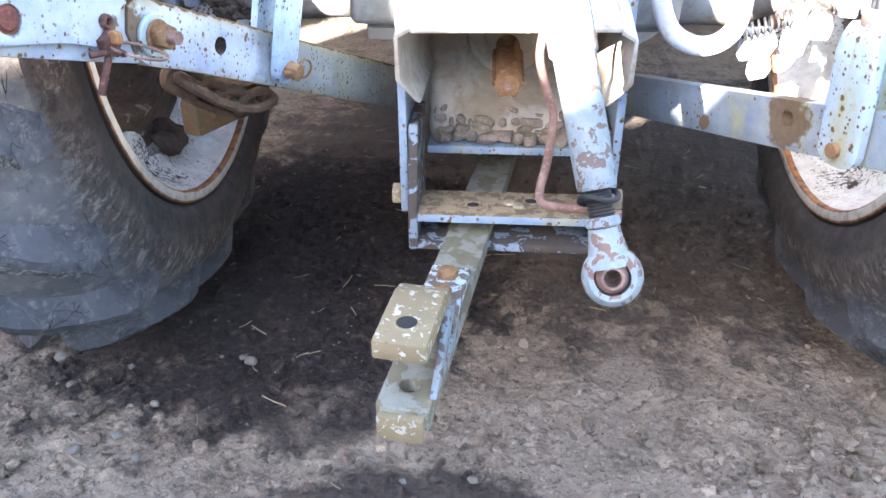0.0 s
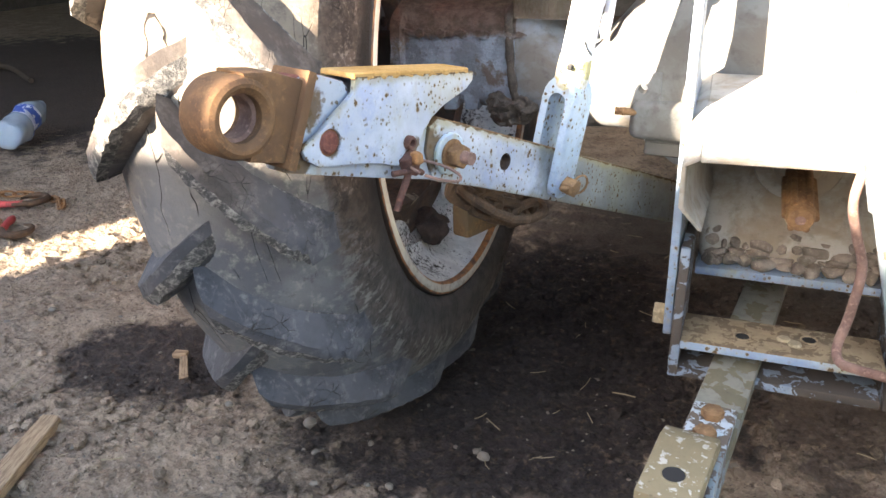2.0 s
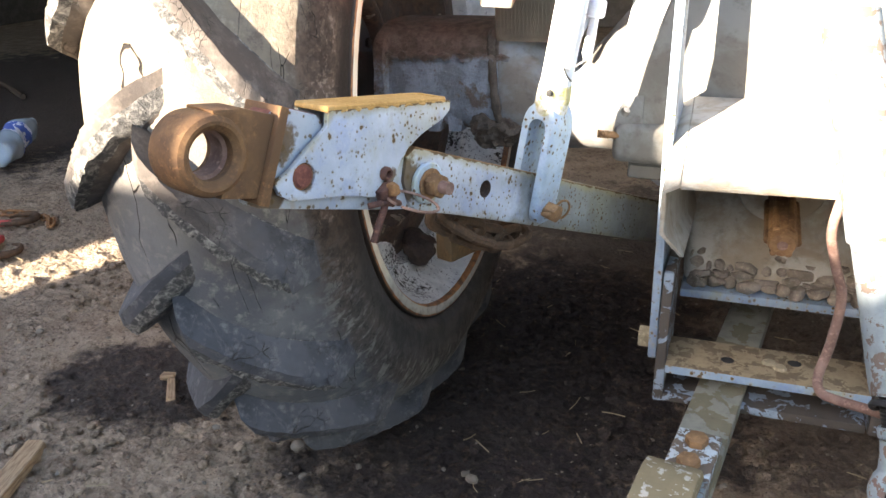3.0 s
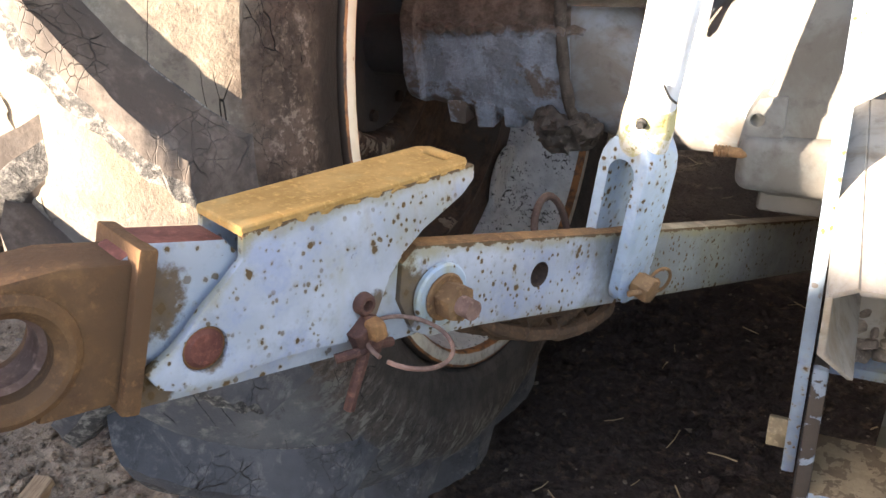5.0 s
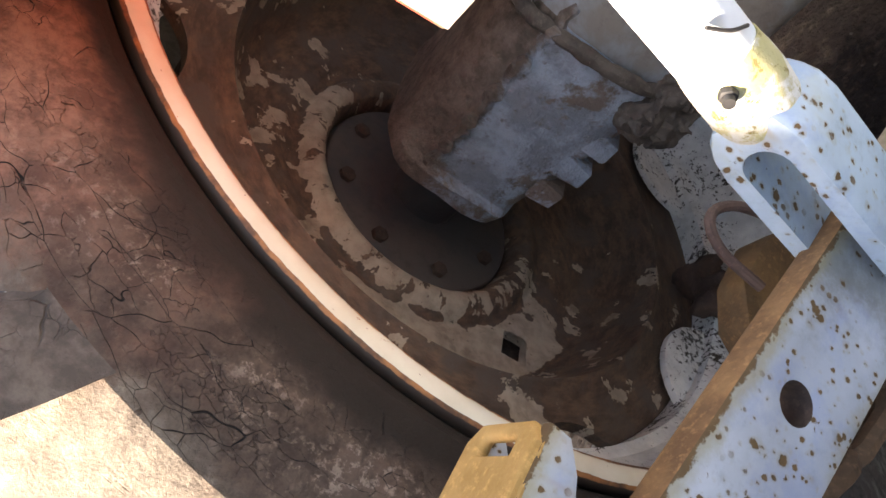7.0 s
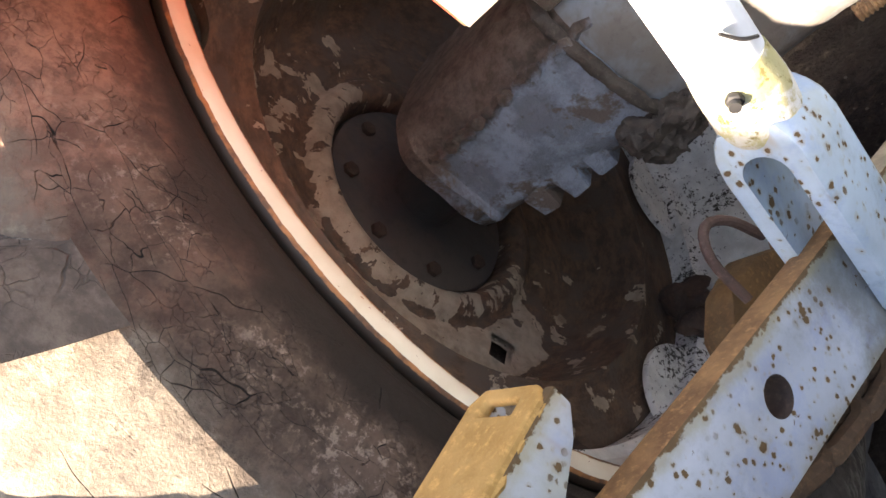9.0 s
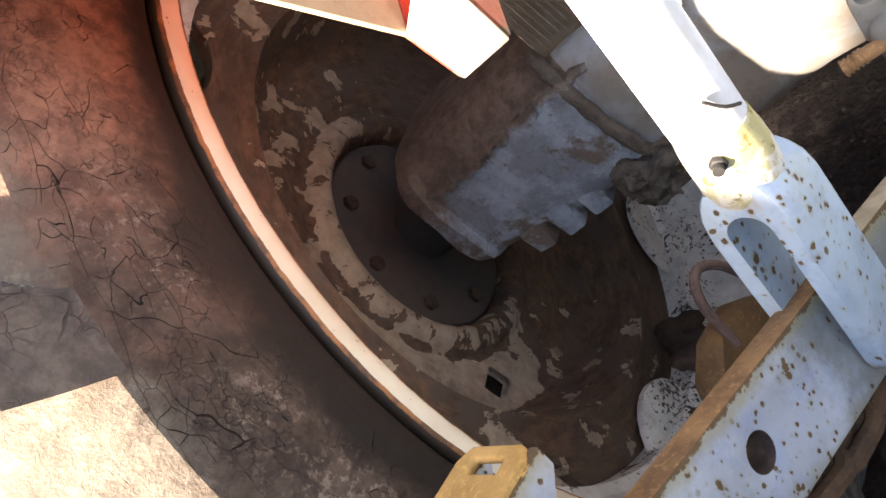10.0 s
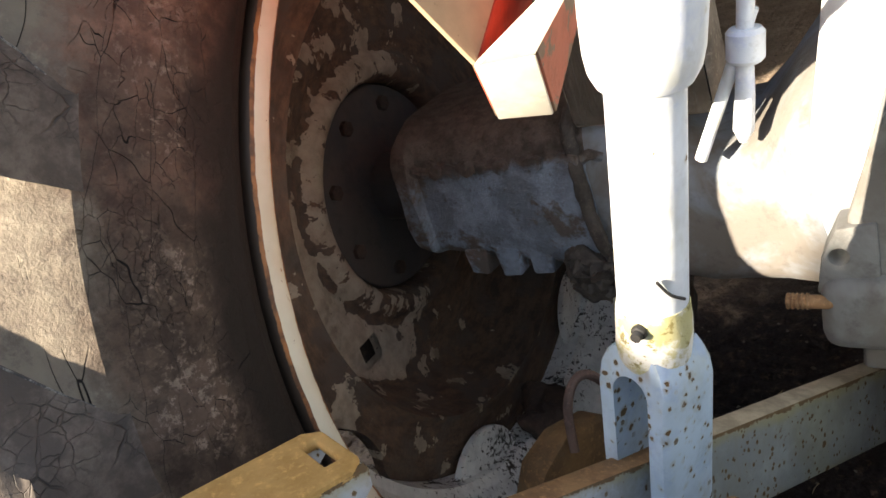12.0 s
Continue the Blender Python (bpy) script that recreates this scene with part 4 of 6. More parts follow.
# axle trumpets and the housing between them
def axle(side):
    bm = bmesh.new()
    rings = []
    # x, half depth, half height, rise, squareness
    for x, hy, hz, rise in ((0.626, 0.05, 0.045, 0.03), (0.624, 0.118, 0.078, 0.030), (0.608, 0.120, 0.080, 0.030), (0.603, 0.110, 0.078, 0.028), (0.58, 0.106, 0.082, 0.026), (0.55, 0.106, 0.086, 0.024), (0.42, 0.109, 0.092, 0.020), (0.395, 0.109, 0.090, 0.018), (0.36, 0.100, 0.078, -0.005), (0.335, 0.098, 0.070, -0.020), (0.30, 0.102, 0.072, -0.018), (0.27, 0.11, 0.085, -0.002), (0.245, 0.12, 0.100, 0.015), (0.20, 0.13, 0.115, 0.030), (0.15, 0.13, 0.12, 0.04)):
        ring = []
        for k in range(40):
            a = 2 * math.pi * k / 40
            c, s = math.cos(a), math.sin(a)
            e = 0.66 if s > 0 else 0.48
            up = (0.770 - WZ - rise) / hz if s > 0 and x > 0.38 and hz > 0.05 else 1.0
            ring.append(bm.verts.new((side * x, WY + hy * math.copysign(abs(c) ** e, c), WZ + rise + up * hz * math.copysign(abs(s) ** e, s))))
        rings.append(ring)
    for a, b in zip(rings, rings[1:]):
        for i in range(40):
            bm.faces.new((a[i], a[(i + 1) % 40], b[(i + 1) % 40], b[i]))
    bm.faces.new(rings[0])
    ob = tpart("axle_housing", rough_up(rough_up(bm, 0.004, 18), 0.002, 50), AXLE, None, "grimy blue-grey cast axle housing", 50)
    second_paint(ob, THIN_BLUE, lambda n, c: abs(c.x) < 0.415)
    tpart("half_shaft", tube([(side * 0.735, WY, WZ), (side * 0.60, WY, WZ)], 0.04, 24), HUB, ob, "black greasy half shaft")
    # the joint's bolt heads and the lugs along its lower edge
    for k in range(5):
        tpart("housing_bolt", hex_head(0.0075, 0.010, along((side * (0.575 - 0.036 * k), WY - 0.105, 0.724), (0, -1, 0.1))), AXLE, ob)
    seam = [(side * (0.612 - 0.0115 * k), WY - 0.104 - 0.003 * math.sin(k * 1.7), 0.7235 + 0.0025 * math.sin(k * 2.3)) for k in range(19)]
    tpart("joint_seam", rough_up(tube(seam, 0.0065, 8), 0.0025, 70), AXLE, ob, "muddy joint seam")
    for k in range(3):
        tpart("casting_boss", rough_up(prism([(-0.011, -0.012), (0.011, -0.012), (0.013, 0.02), (-0.013, 0.02)], 0.03, pose(side * (0.566 - 0.036 * k), WY - 0.085, 0.616) @ UP, 0.004), 0.004, 55), AXLE, ob)
    tpart("cast_rib", rough_up(tube(curve_points([(side * 0.436, 1.46, 0.765), (side * 0.434, 1.412, 0.752), (side * 0.427, 1.396, 0.70), (side * 0.420, 1.398, 0.64), (side * 0.415, 1.43, 0.60)], 10), 0.0066, 10), 0.0022, 90), CRUST, ob, "mud-crusted rib")
    lump = bmesh.new()
    bmesh.ops.create_icosphere(lump, subdivisions=5, radius=1, matrix=pose(side * 0.428, 1.405, 0.612) @ Matrix.Diagonal((0.040, 0.026, 0.022, 1)))
    tpart("grease_crust", rough_up(rough_up(rough_up(lump, 0.012, 45), 0.006, 120), 0.003, 300), CRUST, ob, "lumpy crust of grease and mud", 80)
    return ob


axle(-1)
axle(1)

case = tpart("transmission_case", rough_up(prism([(-0.225, 0.585), (-0.17, 0.55), (0.17, 0.55), (0.225, 0.585), (0.245, 0.70), (0.215, 0.86), (0.13, 0.96), (-0.13, 0.96), (-0.215, 0.86), (-0.245, 0.70)], 2.2, pose(0, 2.47, 0) @ UP, 0.03, (), 4), 0.001, 9), CASE, None, "pale blue cast rear housing")
# flat rear plate of the housing, with a foot block and a lug at each side
edge = [(-0.205, 0.600), (-0.205, 0.655), (-0.208, 0.700), (-0.203, 0.712), (-0.180, 0.785), (-0.150, 0.87), (-0.10, 0.93)]
tpart("rear_plate", rough_up(prism(edge + [(-x, z) for x, z in edge[::-1]], 0.10, pose(0, 1.36, 0) @ UP, 0.008, (), 3), 0.001, 12), FOOT_CAST, case, "pale rear plate, darkened for the shade on it", 30)
for sx in (-1, 1):
    tpart("foot_block", rough_up(box((0.095, 0.11, 0.056), pose(sx * 0.181, 1.352, 0.634), 0.016, 5), 0.003, 22), FOOT_CAST, case, "square cast foot of the housing", 30)
    tpart("plate_lug", rough_up(prism([(sx * 0.229, 0.648), (sx * 0.224, 0.676), (sx * 0.214, 0.697), (sx * 0.19, 0.70), (sx * 0.19, 0.645)], 0.03, pose(0, 1.322, 0) @ UP, 0.004, [(sx * 0.2135, 0.676, 0.006)], 2), 0.001, 25), FOOT_CAST, case, "", 30)
tpart("foot_pad", rough_up(box((0.07, 0.09, 0.03), pose(-0.172, 1.36, 0.596), 0.006, 3), 0.002, 25), FOOT_CAST, case, "stepped pad under the foot", 30)
plug = tpart("drain_plug", tube([(-0.215, 1.302, 0.645), (-0.247, 1.302, 0.6455)], 0.0048, 16), BOLT, case, "brass-brown threaded plug")
for k in range(5):
    tpart("ring_thread", ring_plate(0.0058, 0.0045, 0.0018, along((-0.2465 + 0.0031 * k, 1.302, 0.6455), (-1, 0, 0))), BOLT, plug)


# ---- lower links ----
def link_axes(side):
    """Local axes of a lower link: x along the bar, y up, z out of its near face."""
    d, n = Vector((-side * 0.358, 0.934, 0)), Vector((-side * 0.934, -0.358, 0))
    m = Matrix((d, Vector((0, 0, 1)), n)).transposed().to_4x4()
    m.translation = n * -0.686
    return m


def near_link():
    m = link_axes(-1)
    off = lambda z: m @ Matrix.Translation((0, 0, z))
    xyz = lambda s, z, n=0.0: m @ Vector((s, z, n))
    face = lambda s, z, n=0.0: along(xyz(s, z, n), m.to_3x3() @ Vector((0, 0, 1)))
    top, bot = (lambda s: 0.716 - 0.378 * (s - 0.74)), (lambda s: 0.644 - 0.385 * (s - 0.75))
    outline = [(0.738, 0.652), (0.752, 0.641), (0.80, bot(0.80)), (1.45, bot(1.45)), (1.45, top(1.45)), (0.80, top(0.80)), (0.75, top(0.75)), (0.736, 0.705), (0.73, 0.68)]
    bar = tpart("lower_link", prism(outline, 0.018, off(-0.009), 0.003, [(0.864, 0.637, 0.0095)]), BLUE_BAR, None, "rust-spotted pale blue lower link bar")
    second_paint(bar, RUST_TOP, lambda n, c: n.z > 0.6 and c.z > 0.700 - 0.378 * (0.358 * c.x + 0.934 * c.y - 0.74))
    bar.data.materials.append(DARK_RUST)
    for p in bar.data.polygons:                             # wall of the bolt hole, darkened for the shade inside
        if math.hypot(0.358 * p.center.x + 0.934 * p.center.y - 0.864, p.center.z - 0.637) < 0.0105:
            p.material_index = 2
    # rear piece under the hook
    neck = tpart("link_neck", prism([(0.553, 0.700), (0.60, 0.686), (0.69, 0.660), (0.745, 0.645), (0.748, 0.705), (0.64, 0.745), (0.628, 0.768), (0.588, 0.783), (0.572, 0.779)], 0.028, off(-0.018), 0.003), NECK, bar, "rusty blue sliding neck")
    second_paint(neck, RED_RUST, lambda n, c: n.z > 0.6)
    second_paint(neck, RUST, lambda n, c: False)
    tpart("neck_edge", prism([(0.549, 0.706), (0.558, 0.702), (0.590, 0.782), (0.581, 0.786)], 0.05, off(-0.018), 0.002), SOCKET, bar)
    # socket for the missing ball
    sock = tpart("link_socket", prism([(0.515, 0.7195), (0.556, 0.709), (0.583, 0.776), (0.548, 0.789), (0.517, 0.7935)] + [(0.5135 + 0.03 * math.cos(t), 0.7565 + 0.03 * math.sin(t)) for t in np.linspace(1.35, -1.35, 9)], 0.038, off(-0.018), 0.003), SOCKET, bar, "brown rusty socket with an empty eye")
    tpart("socket_ring", lathe([(0.008, 0.0205), (0.004, 0.0255), (0.004, 0.030), (0.008, 0.0335), (0.013, 0.0345), (0.043, 0.0345), (0.048, 0.0325), (0.0505, 0.0285), (0.050, 0.0255), (0.045, 0.0205)], 56, face(0.5135, 0.7565, -0.046), closed=True), SOCKET, sock)
    tpart("socket_liner", lathe([(0.014, 0.0207), (0.016, 0.0185), (0.035, 0.0175), (0.037, 0.0207)], 40, face(0.5135, 0.7565, -0.046), closed=True), PINK, sock)
    # hook: two cheeks under a folded top
    cheek = [(0.566, 0.722), (0.571, 0.709), (0.584, 0.700), (0.64, 0.690), (0.66, 0.685), (0.697, 0.672), (0.708, 0.685), (0.72, 0.703), (0.732, 0.715), (0.752, 0.725), (0.786, 0.735), (0.797, 0.742), (0.7985, 0.752), (0.633, 0.772), (0.630, 0.758), (0.618, 0.750), (0.604, 0.742), (0.592, 0.733), (0.582, 0.727)]
    hook = tpart("hook_cheek", prism(cheek, 0.006, off(0.003), 0.0015, [(0.599, 0.719, 0.0125)]), BLUE, bar, "rust-spotted pale blue hook bracket")
    tpart("hook_cheek", prism(cheek, 0.006, off(-0.039), 0.0015), BLUE, bar)
    tilt = math.atan2(0.752 - 0.7725, 0.7985 - 0.632)
    tl = m @ Matrix.Translation((0.632, 0.7725, -0.018)) @ Matrix.Rotation(tilt, 4, "Z") @ Matrix.Rotation(radians(-90), 4, "X")
    L = 0.1675
    plate = [(0, -0.0235), (L - 0.008, -0.0235), (L, -0.017), (L, 0.017), (L - 0.008, 0.0235), (0, 0.0235)]
    slot = [(L - 0.0140, -0.011), (L - 0.0065, -0.011), (L - 0.0065, 0.012), (L - 0.0140, 0.012)]
    tpart("hook_top", prism(plate, 0.006, tl, 0.0025, [slot], 3), YELLOW, hook, "ochre rusted top plate with a slot")
    crust = [tl @ Vector((0.006 + 0.0052 * k, -0.0225 + 0.0008 * math.sin(k * 1.9), -0.0015 + 0.0006 * math.sin(k * 2.7))) for k in range(31)]
    tpart("rust_crust", rough_up(tube(crust, 0.002, 8, True, [0.0012 + 0.0006 * abs(math.sin(k * 1.3)) for k in range(31)]), 0.0013, 230), YELLOW, hook, "crusted rust along the folded edge")
    # pins and the big bolt
    pin = tpart("pin", lathe([(0.0, 0.0), (0.0, 0.0085), (-0.002, 0.011), (-0.012, 0.011)], 32, face(0.599, 0.719, 0.006)), RED_RUST, bar, "red rusty pin head")
    tpart("pin_ring", ring_plate(0.0125, 0.0095, 0.003, face(0.599, 0.719, 0.001), 32), RUST, pin)
    tpart("pin", lathe([(0.002, 0.0), (0.002, 0.0030), (0.008, 0.0036), (0.008, 0.0055), (0.006, 0.0070), (0.0, 0.0072)], 24, face(0.698, 0.698, 0.004)), CLIP_RUST, bar, "hollow red rusty pin end")
    ring = [xyz(0.716 + 0.0265 * math.cos(a), 0.668 - 0.006 * math.cos(a) + 0.006 * math.sin(a), 0.024 - 0.0255 * math.sin(a)) for a in np.linspace(3.5, 2 * math.pi + 3.3, 30)]
    tpart("clip_ring", tube(ring, 0.0015, 8), PINK, bar, "thin rusty clip ring")
    tpart("clip_block", rough_up(prism([(0.683, 0.684), (0.687, 0.668), (0.699, 0.665), (0.706, 0.678), (0.699, 0.690)], 0.012, off(0.010), 0.003, (), 3), 0.003, 90), CLIP_RUST, bar)
    tpart("clip_knob", rough_up(box((0.011, 0.013, 0.010), off(0.017) @ Matrix.Translation((0.6975, 0.684, 0)), 0.003, 3), 0.0015, 120), RUST, bar, "orange-brown clip knob")
    tpart("clip_shank", tube(curve_points([xyz(0.672, 0.672, 0.008), xyz(0.686, 0.672, 0.013), xyz(0.70, 0.670, 0.013), xyz(0.712, 0.664, 0.010)], 5), 0.0032, 8), CLIP_RUST, bar)
    tpart("cotter_pin", tube(curve_points([xyz(0.70, 0.690, 0.010), xyz(0.690, 0.668, 0.012), xyz(0.680, 0.648, 0.011), xyz(0.674, 0.634, 0.010)], 5), 0.0038, 8, True), CLIP_RUST, bar, "bent rusty pin end")
    washer = tpart("washer", ring_plate(0.0225, 0.009, 0.006, face(0.762, 0.671, 0.0)), FORK, bar, "blue painted washer")
    tpart("washer", ring_plate(0.0165, 0.009, 0.003, face(0.762, 0.671, 0.006)), RUST_TOP, washer)
    nut = tpart("nut", hex_head(0.0132, 0.014, face(0.762, 0.671, 0.009)), BOLT, bar, "brown rusted hexagon nut")
    tpart("stud_end", tube([xyz(0.762, 0.671, 0.018), xyz(0.762, 0.671, 0.034)], 0.0068, 20), PINK, nut, "pinkish worn stud end")
    return m, bar


LM, NEAR_BAR = near_link()


def fork_mesh(f, half, top, gap, depth, low):
    """A forged fork: two cheeks that join in an arch; x across the cheek, y up, z from cheek to cheek."""
    g, o = gap / 2, depth / 2
    inner = [(g, 0.0), (g, 0.5 * top), (g, top - g)] + [(g * math.cos(t), top - g + g * math.sin(t)) for t in np.linspace(0.3, math.pi - 0.3, 9)] + [(-g, top - g), (-g, 0.5 * top), (-g, 0.0)]
    crown = top + 0.014
    outer = [(-o, 0.0), (-o, 0.5 * top), (-o, top - 0.012), (-o * 0.97, top), (-o * 0.84, top + 0.008), (-o * 0.6, crown), (o * 0.6, crown), (o * 0.84, top + 0.008), (o * 0.97, top), (o, top - 0.012), (o, 0.5 * top), (o, 0.0)]
    ring = inner + outer
    bm = bmesh.new()
    rows, n = [], 14
    for k in range(n + 1):
        u = -1 + 2 * k / n
        u = math.copysign(abs(u) ** 0.7, u)
        row = []
        for z, y in ring:
            narrow = 1.0 - 0.24 * max(0.0, (y - top + 0.016) / 0.03) ** 1.4
            drop = -low * math.sqrt(max(0.0, 1 - abs(u) ** 2.6)) if y == 0.0 else y
            soft = 1.0 - 0.10 * max(0.0, abs(u) - 0.85) / 0.15
            row.append(bm.verts.new(f @ Vector((half * u * narrow, drop, z * (soft if abs(z) > g * 1.2 else 1.0)))))
        rows.append(row)
    m = len(ring)
    for a, b in zip(rows, rows[1:]):
        for i in range(m):
            bm.faces.new((a[i], a[(i + 1) % m], b[(i + 1) % m], b[i]))
    for row in (rows[0], rows[-1]):
        bm.faces.new(row)
    rounded(bm, 0.0016, 2, 50)
    return bm


def lift_rod(m, s0, z0, s1, n1, z1, half, rod_r, label):
    """A forked rod over a link bar: fork, its pin, collar and tube."""
    a, b = m @ Vector((s0, z0, -0.009)), m @ Vector((s1, z1, n1))
    up = (b - a).normalized()
    sd = m.to_3x3() @ Vector((1, 0, 0))
    f = frame_axes(a, sd, up)                    # x along the link, y up the rod, z out of the near face
    rod = tpart("lift_rod", tube([f @ Vector((0, 0.126, 0)), f @ Vector((0, 0.55, 0))], rod_r, 32), ROD if rod_r > 0.015 else CHROME, None, label)
    tpart("fork", fork_mesh(f, half, 0.116, 0.0235, 0.047, 0.018), FORK, rod, "rust-spotted blue fork", 40)
    pin = tpart("fork_pin", tube([f @ Vector((0, 0, -0.030)), f @ Vector((0, 0, 0.028))], 0.0082, 18), BOLT, rod)
    tpart("pin_nut", hex_head(0.0118, 0.017, along(f @ Vector((0, 0, 0.0235)), f.to_3x3() @ Vector((0, 0, 1)))), BOLT, pin, "brown hexagon nut on the fork pin")
    ring = [f @ Vector((0.019 + 0.010 * math.cos(t), -0.001 + 0.0125 * math.sin(t), 0.034 + 0.004 * math.cos(t))) for t in np.linspace(0, 2 * math.pi, 26)]
    tpart("linch_ring", tube(ring, 0.0015, 8, False), BOLT, pin)
    tpart("cotter_pin", tube(curve_points([f @ Vector((-0.021, 0.003, 0.030)), f @ Vector((-0.004, 0.001, 0.036)), f @ Vector((0.012, 0.004, 0.036))], 4), 0.0026, 8), BOLT, pin)
    return f, rod


f, rod = lift_rod(LM, 0.969, 0.590, 1.007, 0.045, 0.86, 0.0225, 0.0182, "pale blue lift rod with yellow-green moss")
moss = tube([f @ Vector((0, 0.116 + 0.0052 * k, 0)) for k in range(9)], 0.02, 36, True, [0.0172, 0.0196, 0.0203, 0.0202, 0.0205, 0.0203, 0.0198, 0.0192, 0.0184])
tpart("collar", rough_up(rough_up(moss, 0.0012, 60), 0.0006, 170), MOSS, rod, "mossy yellowed collar")
foot = f @ Vector((0, 0.150, 0))
out = (f.to_3x3() @ Vector((-0.93, 0, 0.30))).normalized()
screw = tpart("set_screw", hex_head(0.0046, 0.005, along(foot + out * 0.0172, out)), DARK, rod, "small dark set screw")
tpart("screw_tip", tube([foot + out * 0.020, foot + out * 0.0255], 0.0028, 12), DARK, screw)
gear = [(0.277, 0.0186), (0.278, 0.0218), (0.284, 0.0248), (0.293, 0.0264), (0.31, 0.0272), (0.42, 0.0272), (0.43, 0.026), (0.435, 0.019)]
tpart("levelling_box", tube([f @ Vector((0, h, 0)) for h, _ in gear], 0.04, 40, True, [r for _, r in gear]), ROD, rod, "round pale levelling gear box")
tpart("twig_wire", tube(curve_points([f @ Vector((-0.0145, 0.182, 0.0145)), f @ Vector((-0.008, 0.172, 0.0175)), f @ Vector((0.001, 0.165, 0.0190))], 4), 0.0009, 6), DARK, rod)


def far_link():
    m = link_axes(1)
    top, bot = (lambda s: 0.588 - 0.195 * (s - 0.853)), (lambda s: 0.531 - 0.205 * (s - 0.836))
    bar = tpart("lower_link", prism([(0.56, bot(0.56)), (1.45, bot(1.45)), (1.45, top(1.45)), (0.56, top(0.56))], 0.024, m @ Matrix.Translation((0, 0, -0.012)), 0.003, [(0.898, 0.556, 0.0095)]), FAR_BAR, None, "rust-stained pale blue lower link bar")
    second_paint(bar, TAN, lambda n, c: n.z > 0.6)
    for s in (0.62, 0.72):
        tpart("nut", hex_head(0.0148, 0.013, along(m @ Vector((s, top(s) - 0.03, 0)), m.to_3x3() @ Vector((0, 0, 1)))), BOLT, bar)
    return m


FM = far_link()
f2, rod2 = lift_rod(FM, 0.800, 0.556, 0.83, 0.0, 0.80, 0.029, 0.0125, "bright steel screw tube on a blue fork")
tpart("collar", tube([f2 @ Vector((0, h, 0)) for h in (0.126, 0.129, 0.142, 0.145)], 0.017, 28, True, [0.0155, 0.018, 0.018, 0.0155]), TOPLINK, rod2, "dull blue collar")

# ---- hitch frame and drawbar ----
for sx in (-1, 1):
    x = sx * 0.1435
    plate = tpart("side_plate", prism([(1.196, 0.372), (1.204, 0.366), (1.42, 0.366), (1.42, 0.66), (1.31, 0.685), (1.245, 0.735), (1.235, 0.78), (1.235, 0.90), (1.185, 0.90), (1.172, 0.72)], 0.011, frame_axes((x, 0, 0), (0, 1, 0), (0, 0, 1)), 0.002), FRAME, None, "blue steel side plate of the hitch frame")
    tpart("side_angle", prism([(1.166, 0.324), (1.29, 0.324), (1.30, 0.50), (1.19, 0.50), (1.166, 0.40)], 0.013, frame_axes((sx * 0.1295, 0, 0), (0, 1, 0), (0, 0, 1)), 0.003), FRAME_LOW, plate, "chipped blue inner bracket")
    tpart("frame_bolt", hex_head(0.0165, 0.018, along((sx * 0.149, 1.25, 0.373), (sx, 0, 0))), TAN, plate, "tan rusted bolt head")
bar = tpart("crossbar", box((0.246, 0.085, 0.012), pose(-0.002, 1.2115, 0.372), 0.002), FRAME, None, "blue crossbar with a dusty tan top and bolt holes")
second_paint(bar, BAR_TOP, lambda n, c: n.z > 0.6)
# dirt-darkened paint also stands for the shaded gap under the crossbar
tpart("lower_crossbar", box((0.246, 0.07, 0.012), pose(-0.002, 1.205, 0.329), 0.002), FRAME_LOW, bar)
for x, y in ((-0.047, 1.205), (0.035, 1.222)):
    tpart("bar_hole", lathe([(0.0005, 0.0085), (0.0016, 0.0105), (0.0005, 0.012), (-0.002, 0.009)], 28, frame_axes((x, y, 0.3785), (0, 0, 1), (1, 0, 0)), closed=True), BAR_TOP, bar)
    # flat black disc stands for the shade inside the hole
    tpart("hole_shade", lathe([(-0.0005, 0.0), (-0.0005, 0.009)], 24, frame_axes((x, y, 0.379), (0, 0, 1), (1, 0, 0))), DARK, bar)
for x, y in ((0.004, 1.215), (0.017, 1.205)):
    tpart("flush_bolt", lathe([(0.003, 0.0), (0.003, 0.007), (0.0, 0.009)], 20, frame_axes((x, y, 0.378), (0, 0, 1), (1, 0, 0))), TAN, bar)
ledge = tpart("mud_ledge", box((0.24, 0.09, 0.012), pose(0, 1.345, 0.424), 0.002), FRAME, None, "blue ledge below the rear housing")
for y, z in ((1.42, 0.385), (1.52, 0.375)):
    tpart("cross_strut", box((0.25, 0.02, 0.012), pose(0, y, z), 0.002), FRAME, ledge)


